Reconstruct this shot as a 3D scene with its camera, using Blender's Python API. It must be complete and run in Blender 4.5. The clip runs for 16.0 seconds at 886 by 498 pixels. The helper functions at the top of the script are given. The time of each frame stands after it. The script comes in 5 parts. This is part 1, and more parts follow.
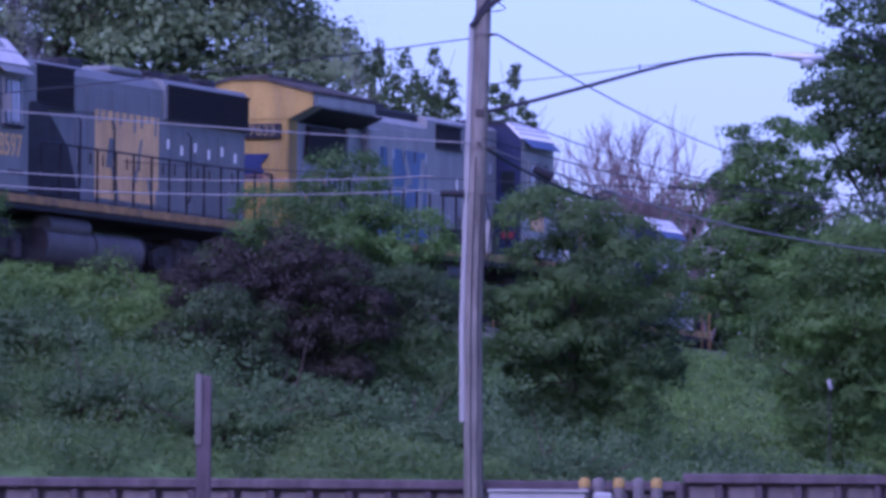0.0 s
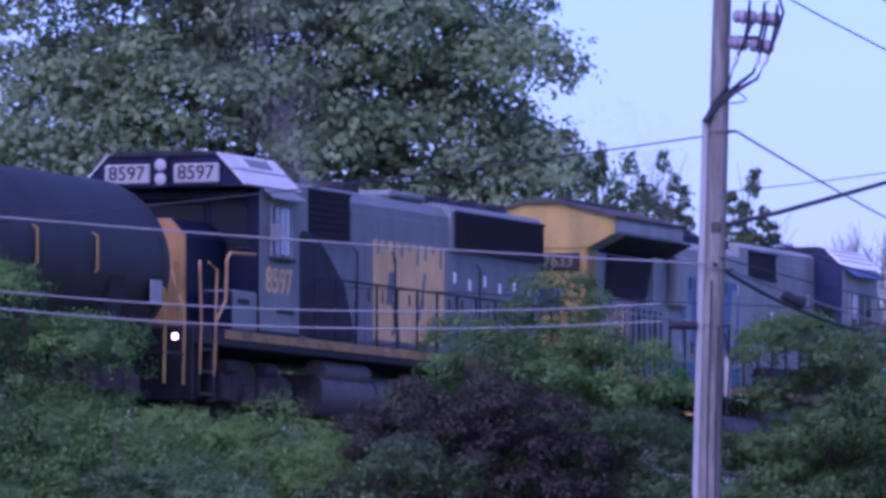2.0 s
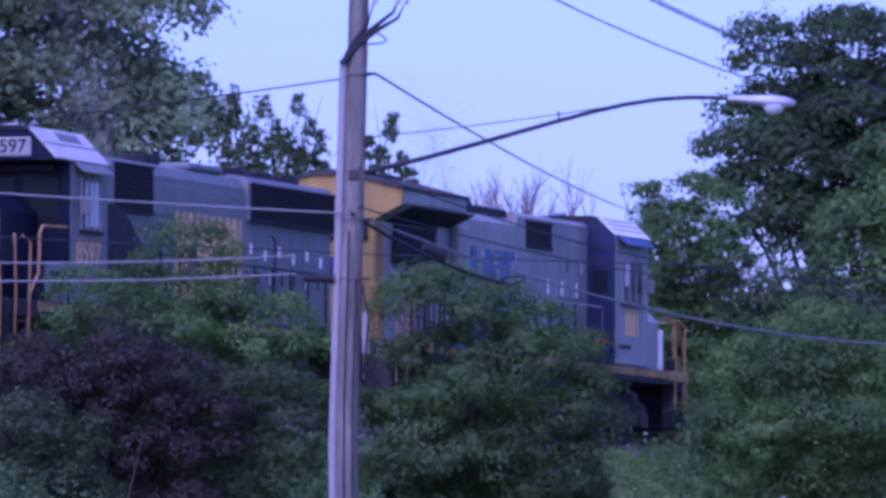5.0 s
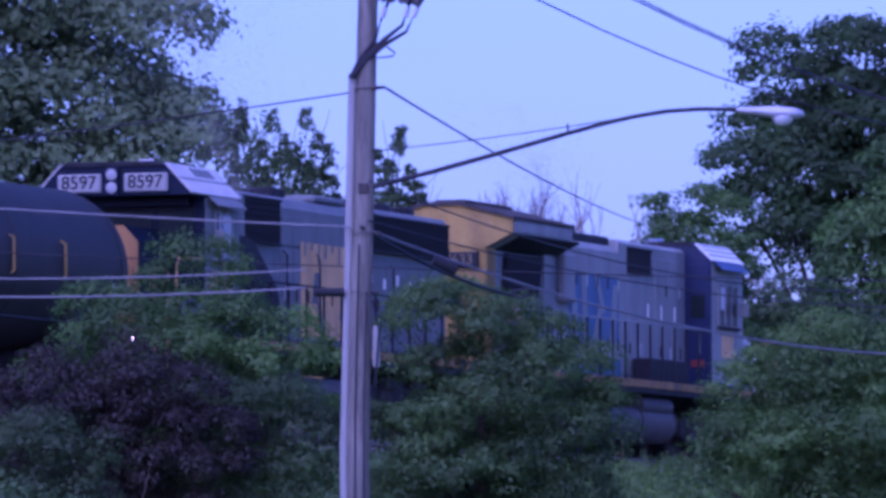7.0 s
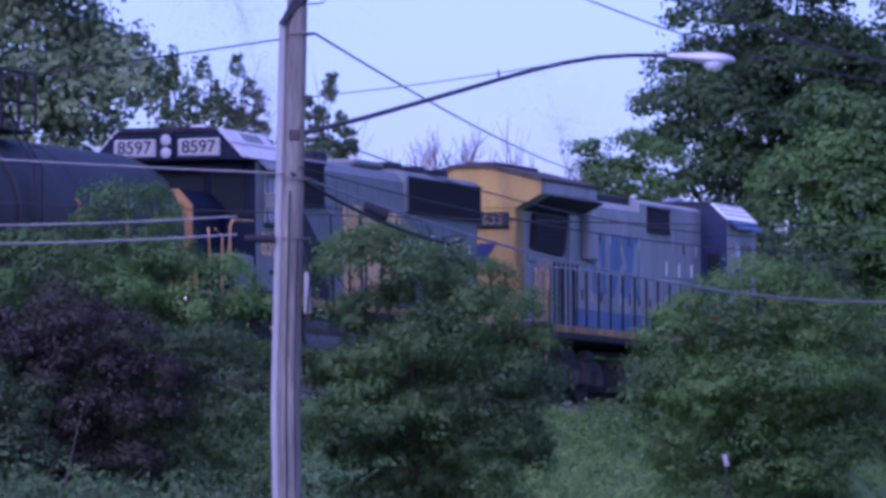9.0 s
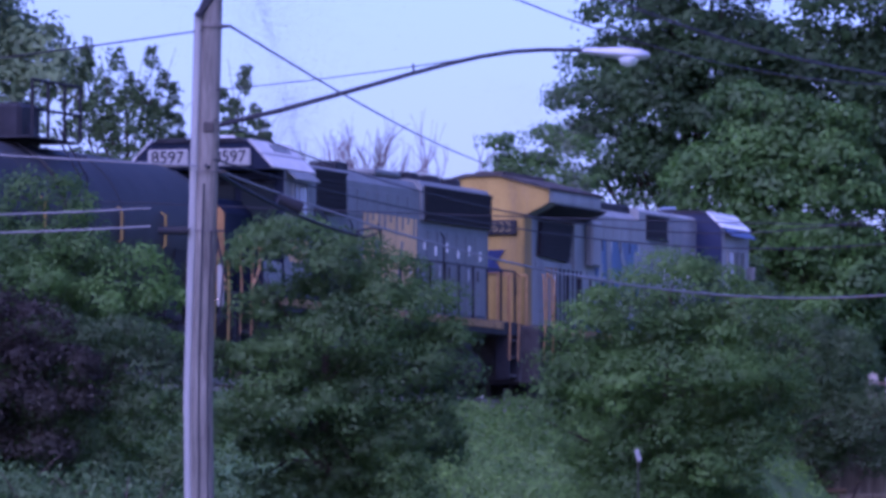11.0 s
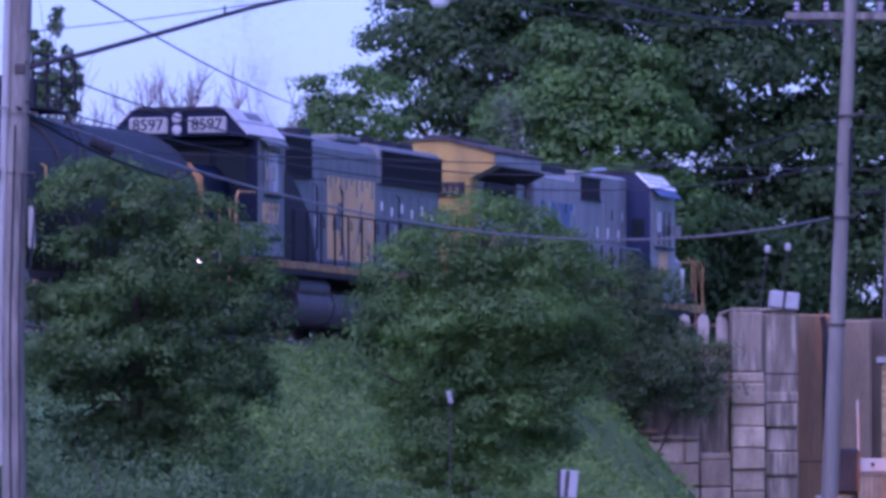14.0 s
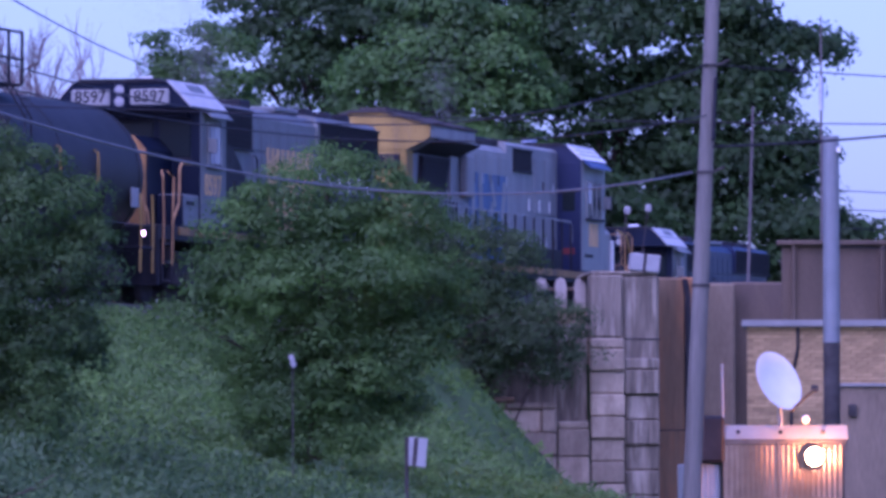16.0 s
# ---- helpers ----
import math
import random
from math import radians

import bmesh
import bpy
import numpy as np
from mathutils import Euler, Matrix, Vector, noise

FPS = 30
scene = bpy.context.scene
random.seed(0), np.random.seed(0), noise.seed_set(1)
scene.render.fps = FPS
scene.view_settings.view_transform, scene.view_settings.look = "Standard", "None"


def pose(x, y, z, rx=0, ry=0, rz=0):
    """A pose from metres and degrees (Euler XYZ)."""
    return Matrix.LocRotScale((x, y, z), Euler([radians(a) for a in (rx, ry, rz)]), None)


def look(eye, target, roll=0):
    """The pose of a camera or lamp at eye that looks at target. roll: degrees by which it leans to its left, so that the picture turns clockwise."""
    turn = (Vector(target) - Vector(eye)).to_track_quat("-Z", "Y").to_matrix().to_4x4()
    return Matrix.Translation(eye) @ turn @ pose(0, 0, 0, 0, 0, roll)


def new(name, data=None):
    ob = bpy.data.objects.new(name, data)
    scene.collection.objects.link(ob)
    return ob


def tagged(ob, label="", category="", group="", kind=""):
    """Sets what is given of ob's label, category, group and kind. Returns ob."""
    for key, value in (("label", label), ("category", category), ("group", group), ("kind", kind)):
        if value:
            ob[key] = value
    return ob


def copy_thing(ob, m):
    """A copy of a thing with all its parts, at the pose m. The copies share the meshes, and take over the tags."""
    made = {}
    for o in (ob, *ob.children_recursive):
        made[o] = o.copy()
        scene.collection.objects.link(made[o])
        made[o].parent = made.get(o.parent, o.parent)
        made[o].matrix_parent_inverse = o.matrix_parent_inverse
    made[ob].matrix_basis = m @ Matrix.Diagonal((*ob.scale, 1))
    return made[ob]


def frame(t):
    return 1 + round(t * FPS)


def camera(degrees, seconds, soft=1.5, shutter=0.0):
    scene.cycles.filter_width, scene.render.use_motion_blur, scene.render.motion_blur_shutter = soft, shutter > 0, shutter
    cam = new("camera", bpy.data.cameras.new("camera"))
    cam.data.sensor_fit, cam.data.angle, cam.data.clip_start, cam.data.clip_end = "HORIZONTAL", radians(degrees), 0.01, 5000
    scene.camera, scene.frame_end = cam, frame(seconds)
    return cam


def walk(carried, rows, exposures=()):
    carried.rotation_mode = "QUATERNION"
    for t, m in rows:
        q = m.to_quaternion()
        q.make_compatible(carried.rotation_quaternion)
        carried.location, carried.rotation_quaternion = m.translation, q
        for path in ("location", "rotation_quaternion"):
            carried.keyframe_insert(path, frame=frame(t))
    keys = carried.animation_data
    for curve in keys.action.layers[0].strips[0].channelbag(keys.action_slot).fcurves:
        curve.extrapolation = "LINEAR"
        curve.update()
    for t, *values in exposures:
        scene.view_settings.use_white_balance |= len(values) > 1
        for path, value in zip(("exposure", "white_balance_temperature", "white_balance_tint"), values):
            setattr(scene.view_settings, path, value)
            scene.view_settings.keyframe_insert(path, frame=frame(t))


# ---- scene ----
cam = camera(5.8305, 16.0, soft=3.6, shutter=0.0)
PATH = [
    (0, pose(0.061, -31.175, 0.874, 92.3644, -0.4156, 0.1910)),
    (0.5, pose(0.033, -31.085, 0.878, 92.7364, -0.1582, 1.1172)),
    (1, pose(0.010, -29.831, 0.891, 92.8778, 0.1023, 1.1054)),
    (1.5, pose(0.041, -16.725, 1.768, 92.9705, -0.0178, 1.4632)),
    (2, pose(0.044, -6.011, 2.402, 93.0691, -0.1104, 1.7512)),
    (2.5, pose(0.008, -0.000, 2.800, 93.0906, -0.0182, 0.5029)),
    (3, pose(0.038, 0.000, 2.800, 93.1275, 0.0461, 0.3324)),
    (3.5, pose(0.039, -0.000, 2.800, 92.7791, -0.0855, 0.3004)),
    (4, pose(0.042, 0.000, 2.800, 92.6664, -0.1489, 0.1223)),
    (4.5, pose(0.028, 0.000, 2.800, 92.6753, -0.2764, -0.5460)),
    (7, pose(-0.032, -0.000, 2.800, 92.7828, 0.2379, -0.5963)),
    (7.5, pose(-0.022, -0.000, 2.800, 92.7132, 0.3193, -0.6325)),
    (8, pose(-0.026, 0.000, 2.800, 92.6254, 0.4441, -0.7339)),
    (8.5, pose(-0.025, 0.000, 2.800, 92.5265, 0.4950, -0.8794)),
    (9, pose(-0.027, 0.000, 2.800, 92.4272, 0.3091, -1.0459)),
    (11.5, pose(-0.036, -0.000, 2.800, 92.3532, -0.0706, -1.7950)),
    (12, pose(-0.023, -0.000, 2.800, 92.2698, -0.1131, -2.0030)),
    (12.5, pose(-0.025, -0.000, 2.800, 92.1696, -0.0662, -2.2622)),
    (13, pose(-0.038, 0.000, 2.800, 92.1010, 0.0778, -2.4457)),
    (13.5, pose(-0.033, 0.000, 2.800, 92.0441, 0.0850, -2.6086)),
    (14, pose(-0.022, -0.000, 2.800, 91.9992, 0.0470, -2.8661)),
    (14.5, pose(-0.044, 0.000, 2.800, 91.9603, -0.0090, -3.1701)),
    (15, pose(0.004, -0.000, 2.800, 91.9300, -0.0883, -3.4224)),
    (15.5, pose(0.009, -0.000, 2.800, 91.8580, -0.0810, -3.6476)),
    (16, pose(0.597, 7.254, 2.800, 91.8165, 0.1388, -3.7906)),
]
EXPOSURES = [(0, 0.3, 4500, 68), (2.3, 0.32, 4500, 68), (3.0, 0.0, 4280, 75), (3.5, 0.0, 4400, 72), (4.0, 0.14, 4520, 67), (4.5, 0.18, 4450, 70), (5.7, 0.13, 4350, 77), (7, -0.04, 4250, 77), (8, 0.1, 4370, 73), (9, 0.28, 4500, 68), (11.5, 0.26, 4420, 68), (12.5, 0.28, 4390, 68), (14.5, 0.30, 4450, 68), (16, 0.23, 4400, 68)]
walk(cam, PATH, EXPOSURES)

# how far along the track the train has come, by seconds
TRAVEL = [
    (0, -13.58),
    (0.5, -12.239),
    (1, -10.96),
    (1.5, -9.67),
    (2, -8.41),
    (2.5, -7.069),
    (3, -5.598),
    (3.5, -4.080),
    (4, -2.526),
    (4.5, -0.958),
    (7, 7.115),
    (7.5, 8.755),
    (8, 10.420),
    (8.5, 12.107),
    (9, 13.795),
    (11.5, 22.457),
    (12, 24.215),
    (12.5, 26.000),
    (13, 27.815),
    (13.5, 29.643),
    (14, 31.480),
    (14.5, 33.337),
    (15, 35.202),
    (15.5, 37.073),
    (16, 38.75),
]

# ---- world and sun: an overcast evening ----
world = bpy.data.worlds.new('sky')
scene.world = world
world.use_nodes = True
wn, wl = world.node_tree.nodes, world.node_tree.links
sky = wn.new('ShaderNodeTexSky')
sky.sky_type = 'NISHITA'
sky.sun_disc = False
sky.sun_elevation = radians(28)
sky.sun_rotation = radians(200)
sky.altitude = 100
sky.air_density, sky.dust_density, sky.ozone_density = 1.0, 2.0, 2.0
wl.new(sky.outputs[0], wn['Background'].inputs['Color'])
wn['Background'].inputs['Strength'].default_value = .12
sun_data = bpy.data.lights.new('sun', 'SUN')
sun_data.energy, sun_data.angle, sun_data.color = 2.5, radians(80), (1, .89, .72)
sun = new('sun', sun_data)
sun.matrix_basis = look((-22, 28, 85), (0, 60, 10))


def geo_join(*gs):
    v, f = [], []
    for gv, gf in gs:
        n = len(v)
        v += [tuple(p) for p in gv]
        f += [tuple(i + n for i in q) for q in gf]
    return v, f


def moved(g, m):
    return [tuple(m @ Vector(p)) for p in g[0]], g[1]


def cbox(x0, x1, y0, y1, z0, z1, b=0.02):
    """A box with chamfered edges."""
    b = min(b, (x1 - x0) * .45, (y1 - y0) * .45, (z1 - z0) * .45)
    bm = bmesh.new()
    bmesh.ops.create_cube(bm, size=1)
    for v in bm.verts:
        v.co = ((x0 + x1) / 2 + v.co.x * (x1 - x0), (y0 + y1) / 2 + v.co.y * (y1 - y0), (z0 + z1) / 2 + v.co.z * (z1 - z0))
    if b > 0:
        bmesh.ops.bevel(bm, geom=list(bm.edges), offset=b, segments=1, affect='EDGES')
    bm.verts.index_update()
    g = [tuple(v.co) for v in bm.verts], [tuple(v.index for v in f.verts) for f in bm.faces]
    bm.free()
    return g


def prism(prof, x0, x1, axis='x'):
    """A (y, z) outline, anticlockwise seen from +x, drawn out along x."""
    n = len(prof)
    v = [(x0, y, z) for y, z in prof] + [(x1, y, z) for y, z in prof]
    f = [(i, (i + 1) % n, n + (i + 1) % n, n + i) for i in range(n)]
    f += [tuple(range(n))[::-1], tuple(range(n, 2 * n))]
    if axis == 'y':
        v = [(b, a, c) for a, b, c in v]
    return v, f


def tube(pts, radii, n=8, cap=True):
    """A round bar along points; radii one a point."""
    pts = [Vector(p) for p in pts]
    if not hasattr(radii, '__len__'):
        radii = [radii] * len(pts)
    v, f = [], []
    for i, p in enumerate(pts):
        d = (pts[min(i + 1, len(pts) - 1)] - pts[max(i - 1, 0)]).normalized()
        a = d.cross(Vector((0, 0, 1)) if abs(d.z) < .9 else Vector((1, 0, 0))).normalized()
        b = d.cross(a)
        for k in range(n):
            t = 2 * math.pi * k / n
            v.append(tuple(p + (a * math.cos(t) + b * math.sin(t)) * radii[i]))
    for i in range(len(pts) - 1):
        for k in range(n):
            f.append((i * n + k, i * n + (k + 1) % n, (i + 1) * n + (k + 1) % n, (i + 1) * n + k))
    if cap:
        f += [tuple(range(n))[::-1], tuple(range((len(pts) - 1) * n, len(pts) * n))]
    return v, f


def lathe(prof, n=24, axis='z'):
    """A (radius, height) outline turned round an axis."""
    v, f = [], []
    for r, h in prof:
        for k in range(n):
            t = 2 * math.pi * k / n
            p = (r * math.cos(t), r * math.sin(t), h)
            v.append(p if axis == 'z' else ((h, p[0], p[1]) if axis == 'x' else (p[0], h, p[1])))
    for i in range(len(prof) - 1):
        for k in range(n):
            f.append((i * n + k, i * n + (k + 1) % n, (i + 1) * n + (k + 1) % n, (i + 1) * n + k))
    f += [tuple(range(n))[::-1], tuple(range((len(prof) - 1) * n, len(prof) * n))]
    return v, f


def mesh_of(name, g, material, smooth=False):
    me = bpy.data.meshes.new(name)
    me.from_pydata(g[0], [], g[1])
    bm = bmesh.new()
    bm.from_mesh(me)
    bmesh.ops.recalc_face_normals(bm, faces=bm.faces)
    bm.to_mesh(me)
    bm.free()
    if smooth:
        me.polygons.foreach_set('use_smooth', [True] * len(me.polygons))
        me.set_sharp_from_angle(angle=radians(40))
    me.materials.append(material)
    return me


def part(name, g, material, parent=None, label='', smooth=False, at=None):
    """One mesh object under a thing, or a thing of its own."""
    ob = new(name, g if isinstance(g, bpy.types.Mesh) else mesh_of(name, g, material, smooth))
    if parent is not None:
        ob.parent = parent
    if at is not None:
        ob.matrix_basis = at
    if label:
        ob['label'] = label
    return ob


def thing(name, label, category, m=None, group='', kind=''):
    ob = new(name)
    ob.empty_display_size = .2
    if m is not None:
        ob.matrix_basis = m
    return tagged(ob, label, category, group, kind)


# ---- materials ----
def mat(name, col, rough=.7, metal=0., var=.25, scale=3., bump=.15, fine=40., dirt=None, dirt_amount=.5, island=0., obj=0., streak=1., spec=.3):
    """A painted, stony or earthy surface: two scales of colour change, stains and fine relief."""
    m = bpy.data.materials.new(name)
    m.use_nodes = True
    nt = m.node_tree
    N, L = nt.nodes, nt.links
    b = N['Principled BSDF']
    b.inputs['Roughness'].default_value = rough
    b.inputs['Metallic'].default_value = metal
    b.inputs['Specular IOR Level'].default_value = spec
    tc = N.new('ShaderNodeTexCoord')
    mp = N.new('ShaderNodeMapping')
    mp.inputs['Scale'].default_value = (1, 1, 1 / streak)
    L.new(tc.outputs['Object'], mp.inputs['Vector'])
    big = N.new('ShaderNodeTexNoise')
    big.inputs['Scale'].default_value = scale
    big.inputs['Detail'].default_value = 5
    sm = N.new('ShaderNodeTexNoise')
    sm.inputs['Scale'].default_value = fine
    sm.inputs['Detail'].default_value = 4
    L.new(mp.outputs[0], big.inputs['Vector'])
    L.new(mp.outputs[0], sm.inputs['Vector'])
    add = N.new('ShaderNodeMath')
    add.operation = 'MULTIPLY_ADD'
    L.new(sm.outputs[0], add.inputs[0])
    add.inputs[1].default_value = .5
    L.new(big.outputs[0], add.inputs[2])
    rng = N.new('ShaderNodeMapRange')
    rng.inputs[1].default_value, rng.inputs[2].default_value = .45, 1.05
    rng.inputs[3].default_value, rng.inputs[4].default_value = 1 - var, 1 + var
    L.new(add.outputs[0], rng.inputs[0])
    value = rng.outputs[0]
    for amount, kind, sock in ((island, 'ShaderNodeNewGeometry', 'Random Per Island'), (obj, 'ShaderNodeObjectInfo', 'Random')):
        if amount:
            g = N.new(kind)
            r2 = N.new('ShaderNodeMapRange')
            r2.inputs[3].default_value, r2.inputs[4].default_value = 1 - amount, 1 + amount
            L.new(g.outputs[sock], r2.inputs[0])
            mu = N.new('ShaderNodeMath')
            mu.operation = 'MULTIPLY'
            L.new(value, mu.inputs[0])
            L.new(r2.outputs[0], mu.inputs[1])
            value = mu.outputs[0]
    vm = N.new('ShaderNodeVectorMath')
    vm.operation = 'SCALE'
    vm.inputs[0].default_value = col
    L.new(value, vm.inputs['Scale'])
    out = vm.outputs[0]
    if dirt:
        d = N.new('ShaderNodeTexNoise')
        d.inputs['Scale'].default_value = scale * .6
        d.inputs['Detail'].default_value = 8
        d.inputs['Roughness'].default_value = .7
        L.new(mp.outputs[0], d.inputs['Vector'])
        dr = N.new('ShaderNodeMapRange')
        dr.inputs[1].default_value, dr.inputs[2].default_value = .5, .68
        dr.inputs[4].default_value = dirt_amount
        L.new(d.outputs[0], dr.inputs[0])
        mx = N.new('ShaderNodeMix')
        mx.data_type = 'RGBA'
        L.new(dr.outputs[0], mx.inputs['Factor'])
        L.new(out, mx.inputs['A'])
        mx.inputs['B'].default_value = (*dirt, 1)
        out = mx.outputs['Result']
    L.new(out, b.inputs['Base Color'])
    if bump:
        bp = N.new('ShaderNodeBump')
        bp.inputs['Strength'].default_value = bump
        bp.inputs['Distance'].default_value = .02
        L.new(sm.outputs[0], bp.inputs['Height'])
        L.new(bp.outputs[0], b.inputs['Normal'])
    return m


def leaf_mat(name, col, var=.15, tip=(.16, .2, .07), through_share=.45):
    """Leaves: each one its own shade, some light let through."""
    m = bpy.data.materials.new(name)
    m.use_nodes = True
    N, L = m.node_tree.nodes, m.node_tree.links
    b = N['Principled BSDF']
    b.inputs['Roughness'].default_value = .55
    g = N.new('ShaderNodeNewGeometry')
    tc = N.new('ShaderNodeTexCoord')
    no = N.new('ShaderNodeTexNoise')
    no.inputs['Scale'].default_value = .7
    no.inputs['Detail'].default_value = 3
    L.new(tc.outputs['Object'], no.inputs['Vector'])
    mx = N.new('ShaderNodeMix')
    mx.data_type = 'RGBA'
    mx.inputs['A'].default_value = (*[c * .95 for c in col], 1)
    mx.inputs['B'].default_value = (*[c * 1.08 for c in tip], 1)
    mr = N.new('ShaderNodeMapRange')
    mr.inputs[1].default_value, mr.inputs[2].default_value = .4, .75
    L.new(no.outputs[0], mr.inputs[0])
    L.new(mr.outputs[0], mx.inputs['Factor'])
    r = N.new('ShaderNodeMapRange')
    r.inputs[3].default_value, r.inputs[4].default_value = 1 - var, 1 + var
    L.new(g.outputs['Random Per Island'], r.inputs[0])
    vm = N.new('ShaderNodeVectorMath')
    vm.operation = 'SCALE'
    L.new(mx.outputs['Result'], vm.inputs[0])
    L.new(r.outputs[0], vm.inputs['Scale'])
    L.new(vm.outputs[0], b.inputs['Base Color'])
    tr = N.new('ShaderNodeBsdfTranslucent')
    L.new(vm.outputs[0], tr.inputs['Color'])
    sh = N.new('ShaderNodeMixShader')
    sh.inputs[0].default_value = through_share
    L.new(b.outputs[0], sh.inputs[1])
    L.new(tr.outputs[0], sh.inputs[2])
    L.new(sh.outputs[0], N['Material Output'].inputs['Surface'])
    return m


def glow(name, col, strength):
    m = bpy.data.materials.new(name)
    m.use_nodes = True
    b = m.node_tree.nodes['Principled BSDF']
    b.inputs['Emission Color'].default_value = (*col, 1)
    b.inputs['Emission Strength'].default_value = strength
    return m


BLUE = mat('dark_blue_paint', (.008, .012, .027), .5, spec=.1, var=.3, scale=1.5, dirt=(.02, .026, .045), dirt_amount=.4, streak=3)
CABBLUE = mat('bright_blue_paint', (.01, .017, .055), .45, var=.25, scale=1.5, dirt=(.015, .02, .05), dirt_amount=.3, streak=3)
GREY = mat('grey_blue_paint', (.15, .162, .166), .55, var=.28, scale=1.2, dirt=(.1, .1, .125), dirt_amount=.6, streak=5)
# cab roof chamfer: the sky's reflection is painted in as pale grey
SLOPE = mat('dulled_sky_sheen', (.5, .49, .48), .45, var=.2, scale=3, dirt=(.25, .25, .27), dirt_amount=.5)
LGREY = mat('light_grey_paint', (.25, .26, .258), .55, var=.25, scale=1.2, dirt=(.12, .12, .15), dirt_amount=.6, streak=4)
YELLOW = mat('weathered_yellow_paint', (.3, .2, .05), .6, var=.4, scale=2, dirt=(.2, .15, .085), dirt_amount=.8, streak=4)
SILLMAT = mat('dirty_ochre_sill', (.27, .165, .06), .7, var=.5, scale=3, dirt=(.09, .075, .065), dirt_amount=.85)
FADED = mat('faded_ochre_lettering', (.64, .41, .17), .6, var=.3, scale=2, dirt=(.25, .2, .18), dirt_amount=.4, streak=4)
LOGO = mat('faded_blue_lettering', (.07, .13, .25), .55, var=.3, scale=2, dirt=(.17, .19, .26), dirt_amount=.7, streak=4)
NOSEYEL = mat('sooty_orange_paint', (.29, .155, .05), .6, var=.35, scale=2, dirt=(.14, .1, .07), dirt_amount=.7, streak=4)
MIDBLUE = mat('mid_blue_paint', (.05, .075, .18), .5, var=.3, scale=1.5, dirt=(.1, .11, .16), dirt_amount=.5, streak=3)
# white paint; on roof chamfers it stands in for reflected sky
WHITE = mat('white_paint_and_sheen', (.78, .77, .76), .35, var=.08, scale=3, bump=.05)
BLACK = mat('black_steel', (.026, .026, .032), .6, spec=.1, var=.4, scale=3)
GRILLE = mat('dark_grille', (.024, .022, .026), .7, spec=.1, var=.4, scale=30, bump=.3)
GRIME = mat('running_gear_grime', (.06, .055, .055), .85, spec=.1, var=.5, scale=4, dirt=(.07, .055, .05))
TANKMAT = mat('black_tank_paint', (.021, .021, .022), .6, spec=.2, var=.35, scale=1, dirt=(.05, .05, .06), dirt_amount=.3, streak=3)
RAILYEL = mat('rusty_yellow_handrail', (.33, .19, .08), .6, var=.3, scale=6)
SILVER = mat('galvanised_steel', (.5, .52, .56), .4, .8, var=.2, scale=4)
DGLASS = mat('dark_window_glass', (.014, .02, .022), .3, spec=.08, var=.1, bump=0)
PANE = mat('pale_window_glass', (.35, .38, .5), .1, var=.15, bump=0)
BOARD = mat('number_board_white', (.27, .27, .265), .4, var=.08)
EMBLEM = mat('dark_blue_emblem', (.02, .03, .1), .5, var=.3, scale=2)
DIGIT = mat('dull_tan_digits', (.15, .12, .065), .6, var=.2)
STEEL = mat('rail_steel', (.16, .13, .12), .35, .9, var=.2)
WOODPOLE = mat('weathered_pole_wood', (.165, .152, .135), .85, var=.6, scale=7, fine=30, bump=.7, streak=9, dirt=(.075, .06, .058), dirt_amount=.9)
CONDUIT = mat('pale_plastic_conduit', (.28, .275, .27), .5, var=.12, scale=2)
WIRE = mat('black_cable', (.02, .02, .03), .6, var=.2)
WIREPALE = mat('weathered_aluminium_cable', (.2, .2, .22), .6, .3, var=.2)
PORC = mat('brown_porcelain', (.25, .22, .27), .25, var=.2)
LAMPGREY = mat('grey_lamp_housing', (.45, .46, .52), .4, .3, var=.15)
LAMPGLASS = mat('frosted_lamp_lens', (.6, .62, .68), .15, var=.1, bump=0)
CONC = mat('weathered_concrete', (.2, .155, .105), .9, var=.35, scale=1.2, fine=20, bump=.5, dirt=(.13, .092, .055), dirt_amount=.7, streak=4)
PIERM = mat('streaked_concrete', (.165, .14, .105), .9, var=.6, scale=7, fine=12, bump=.6, dirt=(.42, .37, .29), dirt_amount=.9, streak=10)
# brown concrete with orange patches drawn out vertically
ORANGECONC = mat('orange_streaked_concrete', (.18, .125, .075), .9, var=.35, scale=1.6, fine=18, bump=.5, dirt=(.36, .16, .06), dirt_amount=.8, streak=9)
PALEWOOD = mat('pale_weathered_wood', (.18, .168, .15), .85, var=.35, scale=5, fine=30, bump=.5, streak=12, dirt=(.16, .14, .125), dirt_amount=.6)
SKYPOLE = mat('pale_blue_grey_paint', (.2, .215, .23), .55, var=.12, scale=3)
PALECAST = mat('pale_cast_concrete', (.4, .36, .31), .8, var=.2, scale=5)
TANKGREY = mat('dusty_grey_tank', (.1, .095, .095), .7, var=.3, scale=3, dirt=(.08, .07, .065), streak=2)
STONE = mat('rock_faced_stone', (.32, .265, .19), .9, var=.3, scale=2, fine=14, bump=.8, dirt=(.15, .115, .08), dirt_amount=.8, obj=.3, streak=2)
BROWN = mat('rust_brown_girder', (.125, .092, .064), .8, var=.35, scale=1.5, dirt=(.06, .045, .045), streak=5)
BRICK = mat('buff_brick', (.38, .265, .13), .85, var=.2, scale=6, obj=.2, island=.25)
MORTAR = mat('mortar', (.22, .155, .08), .95, var=.2)
COPING = mat('stone_coping', (.27, .26, .25), .85, var=.2, scale=2)
RUSTWALL = mat('rusty_steel_wall', (.085, .065, .075), .85, var=.4, scale=3, dirt=(.16, .13, .12), streak=3)
RUSTPANEL = mat('dull_wall_panel', (.15, .125, .125), .9, var=.35, scale=3, streak=3, obj=.2)
